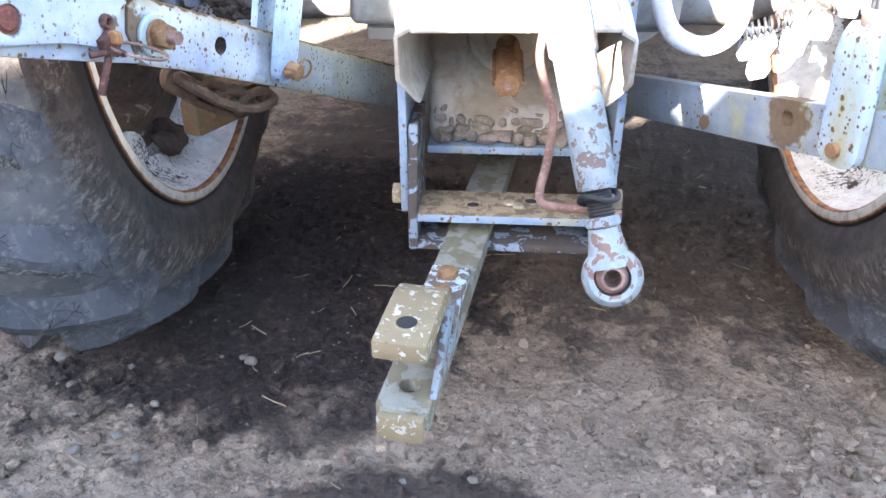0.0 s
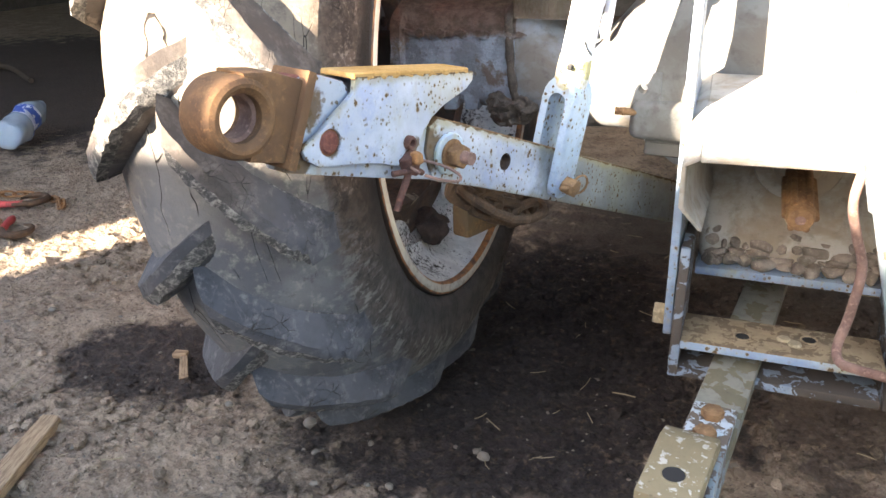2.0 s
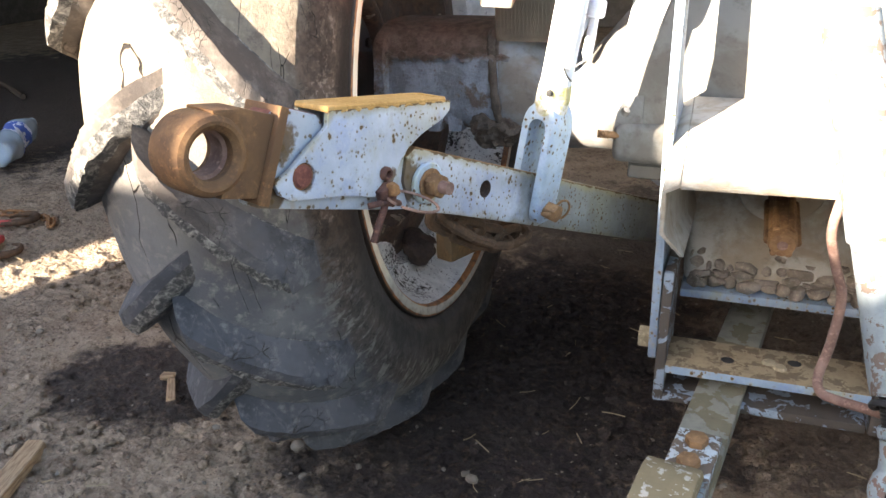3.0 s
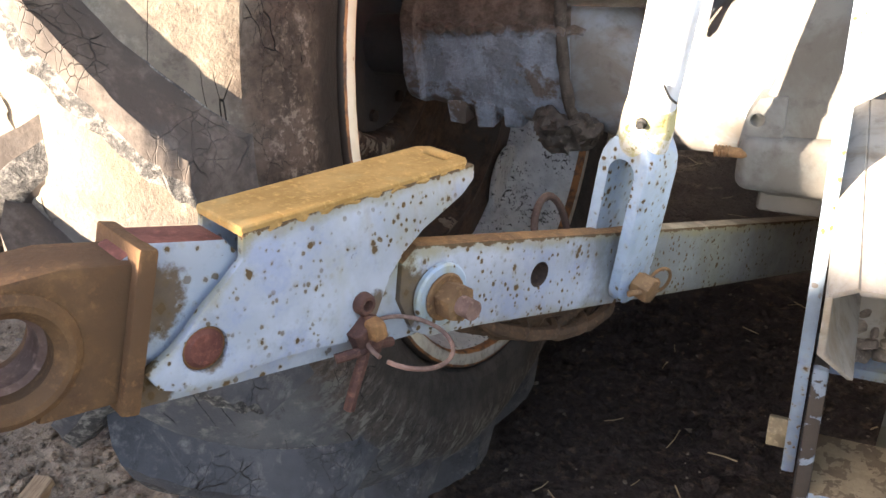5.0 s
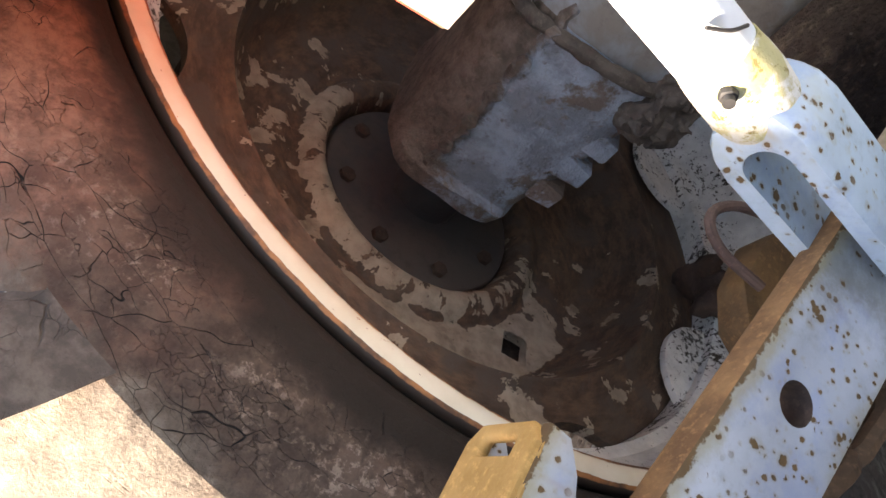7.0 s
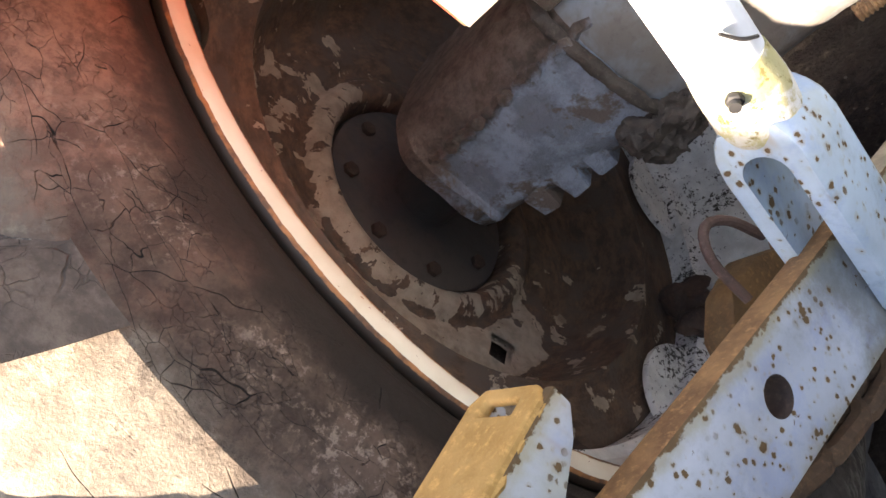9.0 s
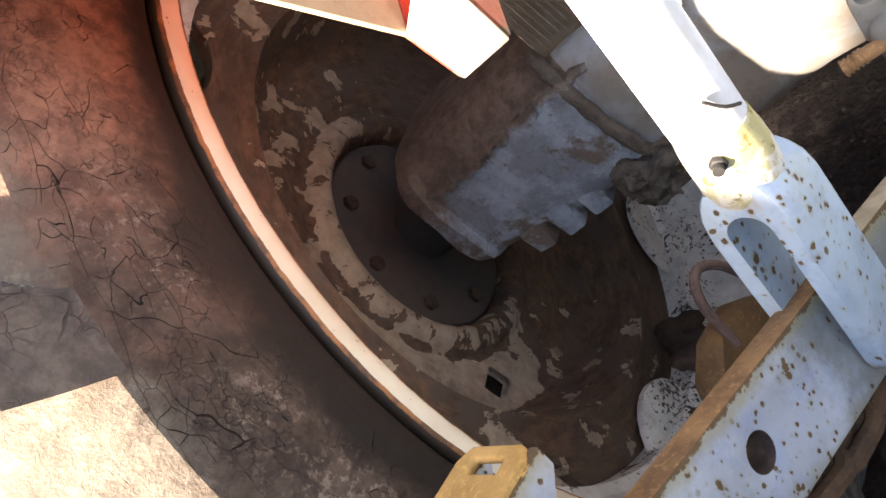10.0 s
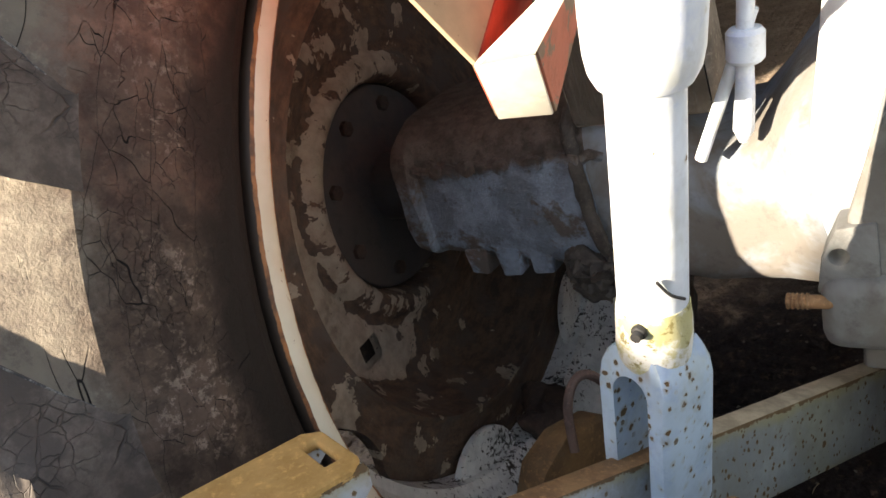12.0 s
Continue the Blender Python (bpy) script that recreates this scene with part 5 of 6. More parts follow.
def mud_cake():
    """Dried mud on the ledge, cracked into lumps."""
    rnd = random.Random(5)
    tpart("mud_bed", rough_up(box((0.236, 0.05, 0.075), pose(0, 1.372, 0.462, -18, 0, 0), 0.008, 3), 0.004, 30), MUD, ledge, "dried mud bank")
    row, z = 0, 0.431
    while z < 0.500:
        h = rnd.uniform(0.010, 0.018)
        x = -0.118 + rnd.uniform(0, 0.012)
        while x < 0.108:
            w = min(rnd.choice((0.010, 0.016, 0.024, 0.034)) * rnd.uniform(0.8, 1.3), 0.118 - x)
            bm = bmesh.new()
            bmesh.ops.create_icosphere(bm, subdivisions=2, radius=1)
            hh = h * rnd.uniform(0.75, 1.15)
            for v in bm.verts:
                q = v.co.copy()
                k = 1.0 / max(abs(q.x), abs(q.y), abs(q.z))
                q = q.lerp(q * k, 0.4)
                v.co = Vector((q.x * w * 0.58, q.y * 0.018, q.z * hh * 0.62))
            bm.transform(pose(x + w / 2, 1.316 + 0.026 * (z - 0.431) / 0.06 + rnd.uniform(0, 0.008), z + h / 2 + rnd.uniform(-0.003, 0.003), rnd.uniform(-24, 4), rnd.uniform(-12, 12), rnd.uniform(-14, 14)))
            tpart("mud_lump", rough_up(rough_up(bm, 0.006, 42, x * 10), 0.002, 130), MUD, ledge)
            x += w + rnd.uniform(0.0005, 0.003)
        z += h * 0.92


mud_cake()


def drawbar():
    a, b = Vector((-0.105, 0.805, 0.330)), Vector((-0.008, 1.50, 0.362))
    way = (b - a)
    ln = way.length
    m = frame_axes(a, way, (-1, 0, 0))             # x along, y to the side, z up
    if m.to_3x3().col[2].z < 0:
        m = frame_axes(a, way, (1, 0, 0))
    half = 0.029
    bar = tpart("drawbar", prism([(0, -half), (ln, -half), (ln, half), (0.006, half), (0, half - 0.006)], 0.026, m @ Matrix.Translation((0, 0, -0.013)), 0.003, [(0.040, 0.0, 0.0115)]), DRAWBAR, None, "worn greenish-tan steel drawbar")
    # bolted clevis: flat foot, step and the upper jaw
    foot = tpart("clevis_foot", prism([(0.135, -0.027), (0.262, -0.025), (0.262, 0.025), (0.135, 0.027)], 0.014, m @ Matrix.Translation((0, 0, 0.0075)), 0.003), FOOT, bar, "chipped pale blue clevis foot")
    for s in (0.195, 0.237):
        tpart("clevis_bolt", hex_head(0.0135, 0.010, frame_axes(m @ Vector((s, 0.0, 0.0145)), m.to_3x3() @ Vector((0, 0, 1)), (1, 0, 0))), BOLT, foot, "tan rusted bolt head")
    prof = [(-0.002, 0.063), (-0.002, 0.085), (0.088, 0.087), (0.112, 0.080), (0.126, 0.062), (0.140, 0.016), (0.150, 0.002), (0.118, 0.002), (0.106, 0.045), (0.096, 0.061)]
    side = m @ Matrix.Rotation(radians(90), 4, "X")
    jaw_side = prism(prof, 0.056, side, 0.003)
    jaw = tpart("clevis_jaw", jaw_side, CLEVIS, bar, "ochre clevis jaw with flaking white paint")
    tpart("jaw_hole", ring_plate(0.0135, 0.0105, 0.0235, frame_axes(m @ Vector((0.033, 0, 0.0628)), m.to_3x3() @ Vector((0, 0, 1)), (1, 0, 0)), 32, 0.001), CLEVIS, jaw)
    # black disc over the jaw hole, in place of its dark inside
    tpart("jaw_bore_shade", lathe([(0, 0.0), (0, 0.0108)], 28, frame_axes(m @ Vector((0.033, 0, 0.0866)), m.to_3x3() @ Vector((0, 0, 1)), (1, 0, 0))), DARK, jaw)
    # web on one side, with a three-cornered window
    sgn = 1 if (m.to_3x3() @ Vector((0, 1, 0))).x > 0 else -1
    tpart("clevis_web", prism([(0.02, 0.001), (0.150, 0.001), (0.126, 0.060), (0.09, 0.064)], 0.008, side @ Matrix.Translation((0, 0, -sgn * 0.029)), 0.0015, [[(0.075, 0.012), (0.112, 0.012), (0.105, 0.045)]]), TOPLINK, jaw, "chipped blue web plate")
    # black disc in the drawbar hole, painted shade for its depth
    tpart("bar_bore_shade", lathe([(0, 0.0), (0, 0.0112)], 28, frame_axes(m @ Vector((0.040, 0, -0.0180)), m.to_3x3() @ Vector((0, 0, 1)), (1, 0, 0))), DARK, bar)
    tpart("bar_end", box((0.012, 0.05, 0.03), m @ Matrix.Translation((-0.004, 0, -0.02)), 0.003), CLEVIS, bar)
    return m


drawbar()

# ---- power take-off, its shield and the rear face ----
def sheet(name, corners, thick, material, parent=None, label=""):
    """A flat four-cornered sheet of metal with thickness, between corners in order."""
    c = [Vector(p) for p in corners]
    nrm = (c[1] - c[0]).cross(c[-1] - c[0]).normalized() * thick / 2
    bm = bmesh.new()
    lo, hi = [bm.verts.new(p - nrm) for p in c], [bm.verts.new(p + nrm) for p in c]
    bm.faces.new(lo[::-1])
    bm.faces.new(hi)
    for i in range(len(c)):
        j = (i + 1) % len(c)
        bm.faces.new((lo[i], lo[j], hi[j], hi[i]))
    bmesh.ops.recalc_face_normals(bm, faces=bm.faces)
    rounded(bm, thick * 0.3, 2)
    return tpart(name, bm, material, parent, label)


shield = sheet("pto_shield", [(-0.118, 1.068, 0.653), (0.118, 1.068, 0.658), (0.125, 1.31, 0.70), (-0.125, 1.31, 0.70)], 0.005, SHIELD, None, "dusty sheet shield over the power take-off")
for sx in (-1, 1):
    sheet("shield_flap", [(sx * 0.118, 1.068, 0.6555), (sx * 0.135, 1.07, 0.646), (sx * 0.14, 1.31, 0.69), (sx * 0.125, 1.31, 0.70)], 0.005, SHIELD, shield)
    sheet("shield_cheek", [(sx * 0.135, 1.07, 0.646), (sx * 0.135, 1.075, 0.595), (sx * 0.112, 1.10, 0.560), (sx * 0.11, 1.28, 0.560), (sx * 0.14, 1.31, 0.69)], 0.005, SHIELD, shield, "dented side cheek of the shield")
rear = tpart("pto_housing", rough_up(box((0.24, 0.16, 0.26), pose(0, 1.40, 0.56), 0.02, 4), 0.002, 20), SHIELD, case, "dusty rear housing face")
tpart("seal_cap", lathe([(0, 0.0), (0, 0.028), (-0.003, 0.032), (-0.02, 0.034), (-0.022, 0.055), (-0.03, 0.058), (-0.06, 0.06)], 48, pose(-0.006, 1.27, 0.60) @ Matrix.Rotation(radians(-90), 4, "Z")), SHIELD, rear, "round dusty bearing cap")
shaft = tpart("pto_shaft", tube([(-0.006, 1.30, 0.592), (-0.005, 1.15, 0.572), (-0.005, 1.142, 0.571)], 0.0165, 24, True, [0.0165, 0.0165, 0.014]), BOLT, None, "rust-brown splined shaft stub")
for k in range(6):
    a = radians(60 * k)
    o = Vector((0.0165 * math.cos(a), 0, 0.0165 * math.sin(a)))
    tpart("spline", tube([Vector((-0.006, 1.25, 0.586)) + o, Vector((-0.005, 1.15, 0.572)) + o], 0.0042, 8), BOLT, shaft)
tpart("shaft_centre", lathe([(0.001, 0), (0.001, 0.004), (0.0, 0.006)], 16, frame_axes((-0.005, 1.1418, 0.571), (0, -1, 0), (1, 0, 0))), PINK, shaft)

# ---- top link ----
E0, T0 = Vector((0.0992, 0.8427, 0.4745)), Vector((0.067, 0.900, 0.612))
tw = (T0 - E0).normalized()
P = lambda k: E0 + tw * (k - 0.0125)
link = tpart("top_link", tube([P(0.098), P(0.102), P(0.165), P(0.225), P(0.228), P(0.245), P(0.30), P(0.42)], 0.02, 28, True, [0.0185, 0.0195, 0.0198, 0.0205, 0.0235, 0.0235, 0.024, 0.024]), TOPLINK, None, "worn blue and rusty top link hanging down")
tpart("screw_thread", tube([P(0.05 + 0.0016 * k) for k in range(36)], 0.0125, 16, True, [0.0124 + 0.001 * (k % 2) for k in range(36)]), DARK, link, "dark screw thread")
tpart("lock_collar", tube([P(0.061), P(0.063), P(0.069), P(0.071)], 0.0165, 24, True, [0.0155, 0.017, 0.017, 0.0155]), TOPLINK, link)
tpart("eye_neck", tube([P(0.022), P(0.034), P(0.05), P(0.06)], 0.02, 24, True, [0.0225, 0.020, 0.0165, 0.0155]), EYE, link)
ea = Vector((-0.10, -0.90, 0.38))
ea = (ea - tw * ea.dot(tw)).normalized()
em = frame_axes(E0, ea, tw)
eye = tpart("eye", lathe([(-0.016, 0.0175), (-0.0175, 0.0225), (-0.013, 0.0275), (-0.006, 0.0295), (0.006, 0.0295), (0.013, 0.0275), (0.0175, 0.0225), (0.016, 0.0175)], 48, em, closed=True), EYE, link, "chipped white and red-oxide eye end")
tpart("eye_ball", lathe([(-0.02, 0.0085), (-0.0195, 0.0110), (-0.012, 0.0155), (0.0, 0.0174), (0.012, 0.0155), (0.0195, 0.0110), (0.02, 0.0085)], 36, em, closed=True), PINK, eye, "rusty ball with a through hole")
hookwire = [(0.030, 0.985, 0.688), (0.024, 0.97, 0.655), (0.031, 0.965, 0.625), (0.041, 0.965, 0.592), (0.0375, 0.96, 0.546), (0.031, 0.952, 0.516), (0.033, 0.935, 0.508), (0.045, 0.918, 0.512), (0.072, 0.893, 0.521), (0.095, 0.872, 0.527), (0.106, 0.868, 0.528)]
tpart("latch_wire", tube(curve_points(hookwire, 6), 0.0046, 12), PINK, link, "bent pinkish rusty latch rod")
loop = [P(0.089) + 0.0185 * (math.cos(a) * em.to_3x3().col[0] + math.sin(a) * em.to_3x3().col[2]) + tw * 0.004 * math.sin(2 * a) for a in np.linspace(0, 2 * math.pi, 26)]
tpart("wire_loop", tube(loop, 0.003, 8, False), DARK, link, "dark wire twisted round the thread")

# ---- fender stay, lamp and check strap ----
A, B, C, D = Vector((-0.374, 1.198, 0.867)), Vector((-0.397, 1.246, 0.819)), Vector((-0.358, 1.248, 0.817)), Vector((-0.338, 1.206, 0.866))
back = Vector((0.05, 0.77, 0.60))
# upper part lies out of view, enlarged to bounce red light onto the tyre
fender = sheet("fender_stay", [A, A + Vector((-0.254, -0.43, 0.866)) * 1.05, A + Vector((-0.254, -0.43, 0.866)) * 1.05 + back * 0.8, A + back * 0.35], 0.004, STAY_RED, None, "worn red fender stay with chipped paint")
sheet("stay_end", [A, B, C, D], 0.004, PALE, fender, "pale folded end of the stay")
sheet("stay_side", [D, C, C + back * 0.22, D + back * 0.22 + Vector((0, 0, 0.08))], 0.004, FADED_RED, fender)
# sunlit part of the stay, its brightness put into a pale sheet
sheet("stay_fold", [A, D, Vector((-0.293, 1.18, 0.905)), Vector((-0.303, 1.185, 0.906))], 0.004, PALE, fender, "pale fold above the end, sunlight put into its colour")
sheet("stay_under", [A, B, B + back * 0.22, A + back * 0.22], 0.004, RED, fender)
outer = lathe([(-0.17, 0.735), (-0.2, 0.74), (-0.2, 0.75), (0.12, 0.765), (0.2, 0.765), (0.21, 0.755), (0.205, 0.745), (0.12, 0.75)], 60, pose(-WX, WY, WZ), True, (38, 170))
tpart("fender", outer, FENDER_RED, None, "red curved mudguard over the wheel")
lampm = pose(-0.367, 1.405, 0.794, 6, 0, 0)
lamp = tpart("work_lamp", box((0.125, 0.045, 0.095), lampm @ Matrix.Translation((0, 0.03, 0)), 0.012, 4), MUD, None, "rectangular rear lamp with ribbed glass")
tpart("lamp_glass", box((0.118, 0.008, 0.088), lampm, 0.004, 3), LENS, lamp, "clear ribbed lamp glass")
for k in range(18):
    tpart("glass_rib", tube([lampm @ Vector((-0.05 + 0.0058 * k, -0.0042, -0.035)), lampm @ Vector((-0.05 + 0.0058 * k, -0.0042, 0.035))], 0.0006, 6), LENS, lamp)
strap = tpart("check_strap", tube([(-0.2875, 1.4, 0.7271), (-0.2856, 1.4, 0.7372), (-0.2811, 1.4, 0.7627), (-0.2773, 1.4, 0.7894), (-0.2729, 1.4, 0.82), (-0.255, 1.3936, 0.9217)], 0.006, 16, True, [0.003, 0.0080, 0.0074, 0.0064, 0.0064, 0.0064]), ROD, None, "pale turnbuckle stay")
tpart("turnbuckle_nut", lathe([(-0.0125, 0.006), (-0.0125, 0.0112), (-0.0095, 0.0138), (0.0095, 0.0138), (0.0125, 0.0112), (0.0125, 0.006)], 24, along((-0.2754, 1.4, 0.8009), (0.11, 0, 0.85)), closed=True), ROD, strap, "rounded turnbuckle nut")
tpart("stay_bar", tube([(-0.3225, 1.4025, 0.7143), (-0.2907, 1.4025, 0.7792), (-0.2678, 1.4025, 0.8263)], 0.0050, 12), ROD, strap)

# hose, spring and small castings beside the far link
hose = [(0.19, 1.31, 0.70), (0.198, 1.30, 0.647), (0.219, 1.295, 0.604), (0.26, 1.29, 0.588), (0.296, 1.295, 0.604), (0.308, 1.30, 0.645), (0.30, 1.31, 0.70)]
ho = tpart("hydraulic_pipe", tube(curve_points(hose, 8), 0.0135, 14), CASE, None, "bent pale hydraulic pipe")
coil = [Vector((0.311 + 0.0007 * k, 1.30, 0.604 + 0.00024 * k)) + 0.010 * Vector((-0.3 * math.cos(k * 0.55), math.sin(k * 0.55), math.cos(k * 0.55))) for k in range(95)]
tpart("return_spring", tube(coil, 0.0017, 6), DARK, ho, "small dark coil spring")
for x, z, w, h in ((0.345, 0.585, 0.05, 0.045), (0.352, 0.552, 0.03, 0.035), (0.395, 0.595, 0.035, 0.05), (0.425, 0.61, 0.03, 0.035)):
    tpart("linkage_casting", rough_up(prism([(-w / 2, -h / 2), (w * 0.3, -h / 2), (w / 2, 0), (w * 0.35, h / 2), (-w * 0.4, h * 0.4)], 0.03, pose(x, 1.33, z) @ UP, 0.005, (), 3), 0.003, 40), CASE, ho)

# ---- rusty stabiliser bracket behind the near link ----
brk = tpart("stabiliser_bracket", rough_up(prism([(-0.075, -0.06), (0.055, -0.06), (0.045, -0.03), (0.032, -0.006), (0.0095, 0.012), (-0.03, 0.023), (-0.060, 0.008), (-0.075, -0.015)], 0.03, frame_axes((-0.415, 1.275, 0.53), (0.358, 0.934, 0), (0, 0, 1)), 0.006), 0.002, 40), BRACKET_RUST, None, "orange-brown rusty stabiliser bracket")
lump = bmesh.new()
bmesh.ops.create_icosphere(lump, subdivisions=4, radius=1, matrix=pose(-0.60, 1.495, 0.362, 12, 10, 15) @ Matrix.Diagonal((0.030, 0.046, 0.022, 1)))
tpart("bracket_block", rough_up(rough_up(lump, 0.016, 36), 0.004, 110), DARK_RUST, brk, "dark rusty bracket block", 80)
links = curve_points([(-0.376, 1.04, 0.600), (-0.362, 1.075, 0.574), (-0.350, 1.11, 0.554), (-0.336, 1.145, 0.541), (-0.324, 1.18, 0.540)], 2) + curve_points([(-0.385, 1.075, 0.585), (-0.362, 1.125, 0.553), (-0.338, 1.18, 0.545)], 3)
oval = [Vector((0.016 * math.cos(a) + (0.011 if math.cos(a) > 0 else -0.011), 0.0145 * math.sin(a), 0)) for a in np.linspace(0, 2 * math.pi, 21)]
for k in range(0, len(links) - 1):
    if (links[k + 1] - links[k]).length > 0.06:
        continue
    bm = tube(oval, 0.0062, 8, False)
    bm.transform(along(links[k], links[k + 1] - links[k]) @ Matrix.Rotation(radians(90 * (k % 2) + 25), 4, "X"))
    tpart("chain_link", rough_up(bm, 0.001, 80), CHAIN, brk, "" if k else "rusty stabiliser chain link")
lp = [(-0.405, 1.235, 0.545), (-0.409, 1.248, 0.575), (-0.407, 1.262, 0.590), (-0.402, 1.276, 0.590), (-0.396, 1.290, 0.572), (-0.392, 1.30, 0.54)]
tpart("spring_clip", tube(curve_points(lp, 6), 0.0040, 10), PIN_RUST, brk, "thin rusty spring clip")

# ---- things on the ground ----
def plank():
    bm = prism([(-0.13, -0.019), (0.15, -0.024), (0.15, 0.024), (-0.118, 0.022), (-0.128, 0.006)], 0.02, None, 0.002)
    ob = part("wood_plank", rough_up(bm, 0.003, 20), WOOD)
    ob.matrix_world = pose(-1.211, 1.027, 0.018, 2, -2, -70.7)
    return tagged(ob, "weathered splintered plank lying on the soil", "plank")


plank()
chip = smooth(part("wood_chip", rough_up(box((0.092, 0.017, 0.01), None, 0.002), 0.004, 40), WOOD))
chip.matrix_world = pose(-1.129, 1.387, 0.014, 0, -4, -53.7)
tagged(chip, "pale splinter of wood on dark soil", "wood chip")
chip2 = smooth(part("wood_chip", rough_up(box((0.03, 0.02, 0.012), None, 0.003), 0.003, 60), WOOD))
chip2.matrix_world = pose(-1.168, 1.428, 0.016, 0, 6, 20)
tagged(chip2, "short pale splinter of wood on dark soil", "wood chip")
stick = smooth(part("stick", tube(curve_points([(-4.5, 3.95, 0.02), (-4.2, 3.85, 0.05), (-3.87, 3.69, 0.02)], 5), 0.015, 8), DARK_WOOD))
tagged(stick, "thin dry stick on the ground", "stick")


def bottle():
    way = (Vector((-2.98, 2.895, 0.13)) - Vector((-2.80, 2.46, 0.07))).normalized()
    b = empty("water_bottle", "crumpled clear plastic water bottle with blue label, lying on soil", "bottle", at=Vector((-2.89, 2.68, 0.090)) + way * 0.045)
    m = along((0, 0, 0), way) @ Matrix.Scale(1.08, 4)
    prof = [(-0.17, 0.0), (-0.172, 0.03), (-0.168, 0.05), (-0.155, 0.056), (-0.14, 0.053), (-0.12, 0.056), (-0.10, 0.053), (-0.08, 0.056), (-0.06, 0.054), (-0.03, 0.0535), (0.0, 0.0535), (0.03, 0.0535), (0.045, 0.056), (0.07, 0.056), (0.09, 0.052), (0.11, 0.045), (0.135, 0.025), (0.145, 0.016), (0.165, 0.016)]

    def dent(bm):
        for v in bm.verts:
            k = 0.010 * noise.noise(v.co * 14.0) + 0.006 * noise.noise(v.co * 33.0)
            v.co += Vector((0, v.co.y, v.co.z)).normalized() * k
        bm.transform(m)
        return bm

    body = smooth(part("bottle_body", dent(lathe(prof, 48)), PET, b), 60)
    smooth(part("label", dent(lathe([(-0.056, 0.0552), (-0.03, 0.0547), (0.0, 0.0547), (0.032, 0.0549)], 48)), LABEL, body, "crinkled blue and white printed label"), 60)
    smooth(part("cap", lathe([(0.146, 0.0), (0.146, 0.019), (0.168, 0.019), (0.17, 0.0)], 28, m), CAP, b, "white screw cap"))
    return b


bottle()


def chain():
    """Rusty chain links in a line and two hooks with red shanks."""
    c = empty("lifting_chain", "rusty chain with two red-painted hooks lying on soil", "chain", at=(-2.2, 2.0, 0.012))
    line = curve_points([(-0.30, 0.12, 0), (-0.14, 0.17, 0), (0.0, 0.15, 0), (0.06, 0.10, 0)], 4)
    line += curve_points([(-0.22, -0.06, 0), (-0.10, -0.05, 0), (0.0, -0.08, 0)], 4)
    me = None
    for k, p in enumerate(line[:-1]):
        way = (line[k + 1] - p)
        if way.length > 0.1:
            continue
        if me is None:
            o = smooth(part("chain_link", tube([Vector((0.017 * math.cos(a) + (0.009 if math.cos(a) > 0 else -0.009), 0.012 * math.sin(a), 0)) for a in np.linspace(0, 2 * math.pi, 17)], 0.0042, 6, False), RUST, c))
            me = o.data
        else:
            o = new("chain_link", me)
            o.parent = c
        o.matrix_basis = along(p, way) @ Matrix.Rotation(radians(90 * (k % 2) + 20), 4, "X")
    for px, py, turn in ((-0.06, 0.075, 200), (0.06, -0.14, 120)):
        pts = [(0.10, 0, 0), (0.05, 0.004, 0), (0.0, 0, 0), (-0.03, -0.018, 0), (-0.045, -0.05, 0), (-0.02, -0.085, 0), (0.025, -0.08, 0), (0.045, -0.05, 0)]
        line2 = curve_points(pts, 5)
        n = len(line2)
        h = smooth(part("hook", tube(line2, 0.01, 10, True, [0.0065 + 0.006 * math.sin(math.pi * i / n) - 0.004 * (i / n) ** 3 for i in range(n)]), CHAIN, c, "rusty brown lifting hook"))
        h.matrix_basis = pose(px, py, 0.008, 0, 0, turn)
        shank = smooth(part("hook_shank", tube([(0.115, 0, 0), (0.10, 0, 0), (0.06, 0.003, 0), (0.012, 0.001, 0)], 0.01, 10, True, [0.008, 0.0125, 0.0105, 0.0115]), HOOK_RED, h, "red painted shank"))
    return c


chain()


def scatter(name, count, lo, hi, sizes, material, label, seed, flat=0.7):
    rnd = random.Random(seed)
    bm = bmesh.new()
    for _ in range(count):
        s = rnd.uniform(*sizes) * (0.5 + rnd.random() ** 3)
        m = pose(rnd.uniform(lo[0], hi[0]), rnd.uniform(lo[1], hi[1]), s * 0.2, rnd.uniform(-25, 25), rnd.uniform(-25, 25), rnd.uniform(0, 360)) @ Matrix.Diagonal((s * rnd.uniform(0.7, 1.5), s, s * flat, 1))
        vs = bmesh.ops.create_icosphere(bm, subdivisions=1, radius=1, matrix=m)["verts"] if count < 0 else [bm.verts.new(m @ (Vector(c) * rnd.uniform(0.75, 1.15))) for c in OCTA]
        if count >= 0:
            for f in OCTA_F:
                bm.faces.new([vs[i] for i in f])
    ob = part(name, bm, material)
    return tagged(ob, label, "stones", kind="stuff")


OCTA = [(1, 0, 0), (0.3, 0.95, 0.1), (-0.8, 0.6, 0), (-0.8, -0.6, 0.1), (0.3, -0.95, 0), (0.1, 0.1, 1), (-0.1, 0, -1)]
OCTA_F = [(i, (i + 1) % 5, 5) for i in range(5)] + [((i + 1) % 5, i, 6) for i in range(5)]
scatter("grit", 1800, (-2.4, 0.55), (1.2, 2.4), (0.0015, 0.006), STONE, "small pale grit and crumbs on the soil", 1)


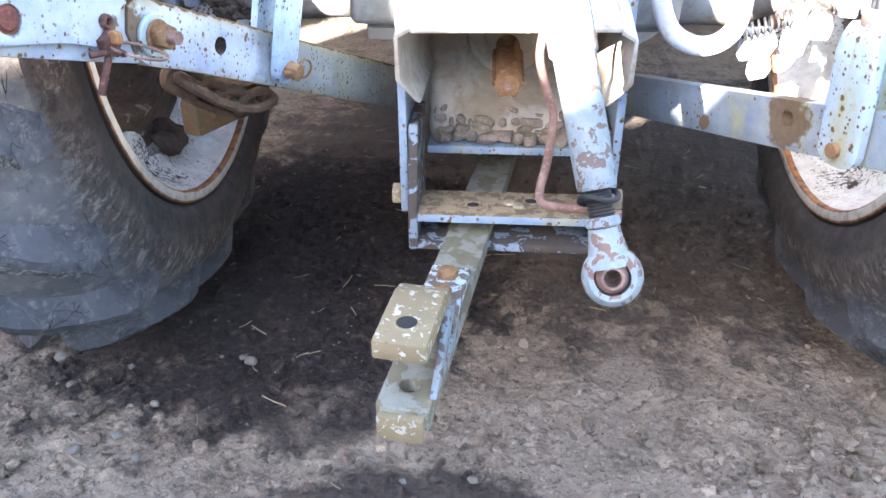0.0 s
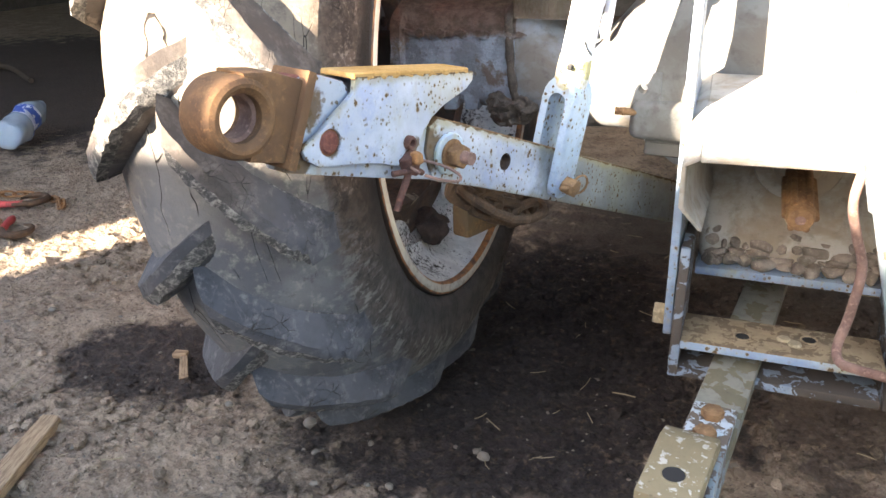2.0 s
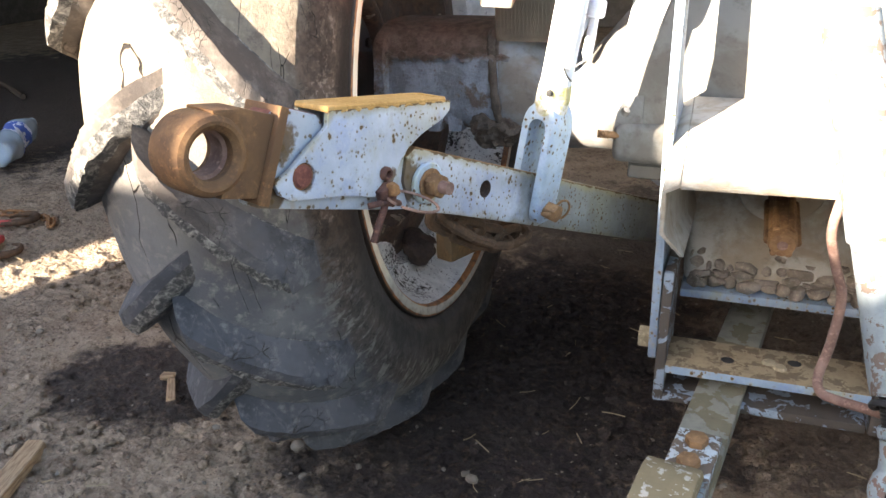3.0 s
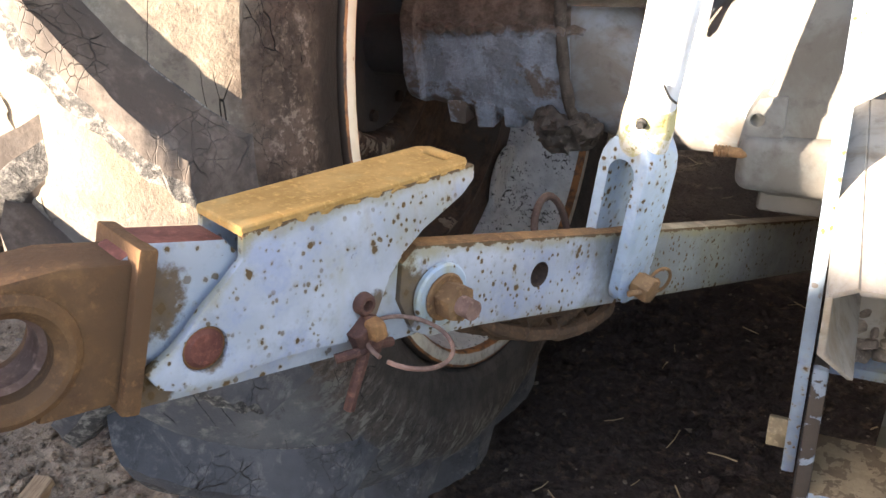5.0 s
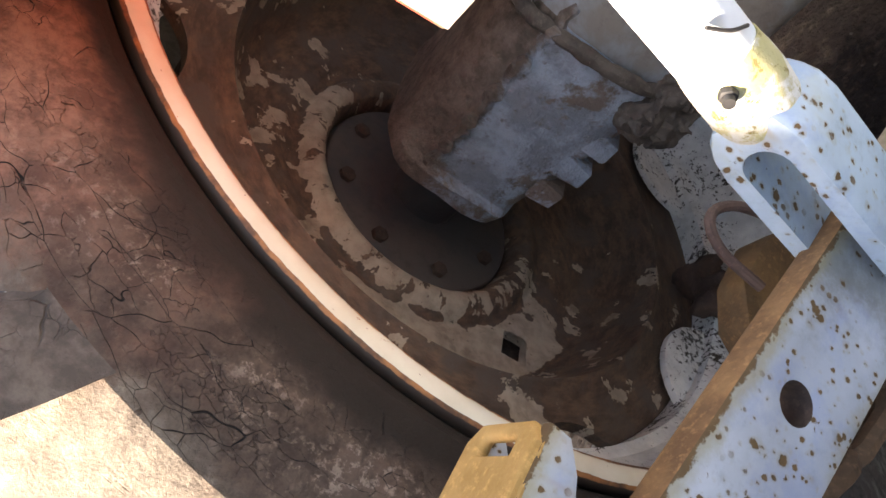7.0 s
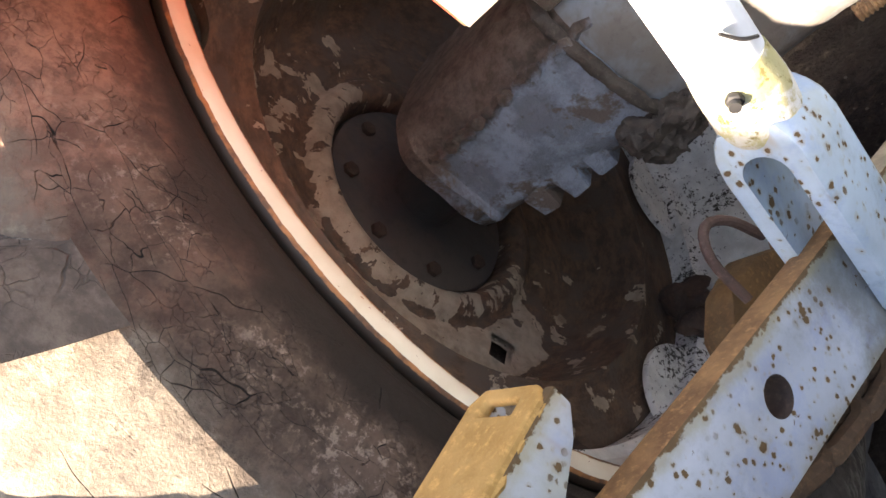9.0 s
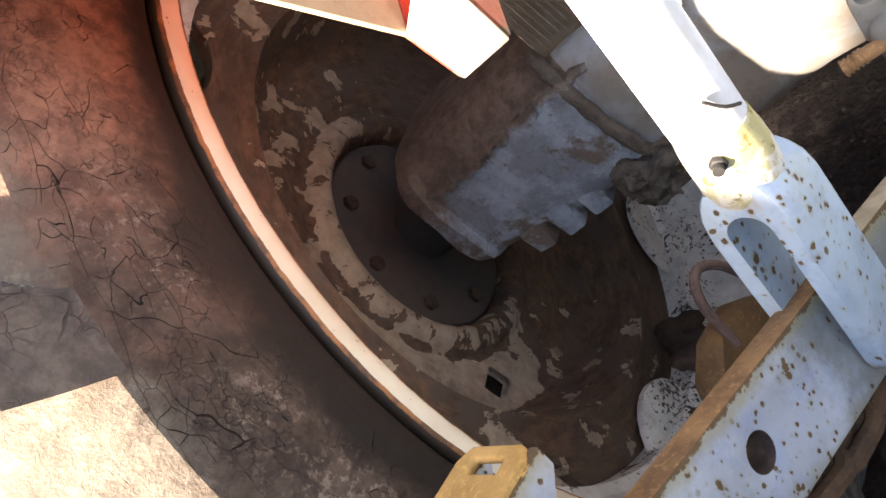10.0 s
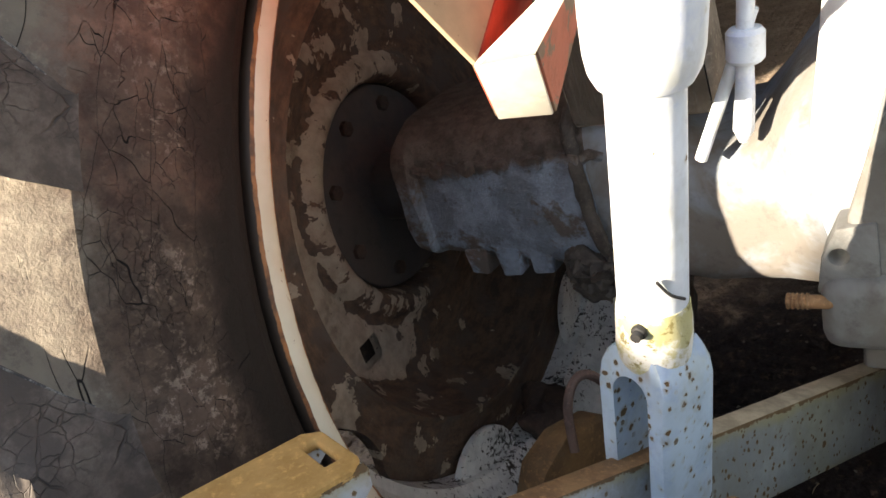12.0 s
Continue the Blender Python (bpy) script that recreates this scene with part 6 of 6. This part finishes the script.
PEBBLES = ((-0.565, 1.185, 7), (-0.594, 1.105, 9), (-0.545, 1.058, 7), (-0.603, 1.177, 6), (-0.69, 1.15, 7), (-0.729, 1.228, 7), (-0.645, 1.283, 6), (-0.79, 0.977, 9), (-0.964, 1.307, 7), (-0.456, 1.325, 8), (-0.781, 1.302, 14), (-0.441, 1.314, 11), (-1.613, 1.517, 9), (-0.646, 1.07, 8), (-0.499, 0.958, 8), (-0.035, 1.047, 7))
for k, (x, y, mm) in enumerate(PEBBLES):
    bm = bmesh.new()
    bmesh.ops.create_icosphere(bm, subdivisions=2, radius=1)
    for v in bm.verts:
        v.co *= 1 + 0.35 * noise.noise(v.co * 1.3 + Vector((k * 3.1, 0, 0)))
    bm.transform(Matrix.Diagonal((mm * 0.00115, mm * 0.0009, mm * 0.0007, 1)))
    stone = smooth(part("pebble", bm, STONE))
    stone.matrix_world = pose(x, y, 0.009, 10 * (k % 3), 8, 47 * k)
    tagged(stone, "small pale rounded pebble lying on soil" if mm < 10 else "brownish stone half sunk in the soil", "pebble", "pebbles on the soil")


def clods(count, seed):
    """Crumbled lumps of soil pressed into the ground, thick in places."""
    rnd = random.Random(seed)
    bm = bmesh.new()
    bmesh.ops.create_icosphere(bm, subdivisions=1, radius=1)
    ball = [v.co.copy() for v in bm.verts]
    tris = [[v.index for v in f.verts] for f in bm.faces]
    bm.free()
    verts, faces = [], []
    while len(faces) < count * len(tris):
        x, y = rnd.uniform(-2.3, 0.9), rnd.uniform(0.6, 2.2)
        if noise.noise(Vector((x * 2.3, y * 2.3, 7))) + rnd.uniform(-0.5, 0.5) < 0.0:
            continue
        s = 0.003 + 0.012 * rnd.random() ** 3.6
        m = pose(x, y, s * 0.35, rnd.uniform(-30, 30), rnd.uniform(-30, 30), rnd.uniform(0, 360)) @ Matrix.Diagonal((s * rnd.uniform(0.8, 1.4), s, s * rnd.uniform(0.5, 0.8), 1))
        o, k = len(verts), rnd.uniform(0, 90)
        verts += [m @ (c * (1 + 0.42 * noise.noise(c * 1.7 + Vector((k, 0, 0))))) for c in ball]
        faces += [[i + o for i in t] for t in tris]
    me = bpy.data.meshes.new("clods")
    me.from_pydata(verts, [], faces)
    me.materials.append(CLOD)
    return tagged(new("clods", me), "crumbled brown soil clods lying on the ground", "clods", kind="stuff")


clods(6500, 2)


def straws(count, seed):
    rnd = random.Random(seed)
    bm = bmesh.new()
    for _ in range(count):
        x, y, a, ln = rnd.uniform(-3.2, 0.6), rnd.uniform(0.7, 2.9), rnd.uniform(0, 6.28), rnd.uniform(0.012, 0.05)
        bend = rnd.uniform(-0.4, 0.4)
        pts = [Vector((x + t * ln * math.cos(a + bend * t), y + t * ln * math.sin(a + bend * t), 0.008 + 0.004 * t)) for t in (0, 0.5, 1)]
        one = tube(pts, rnd.uniform(0.0006, 0.0014), 5)
        me = bpy.data.meshes.new("one")
        one.to_mesh(me)
        one.free()
        bm.from_mesh(me)
        bpy.data.meshes.remove(me)
    return tagged(part("straw", bm, STRAW), "scattered dry straw and thin twigs", "straw", kind="stuff")


straws(270, 3)
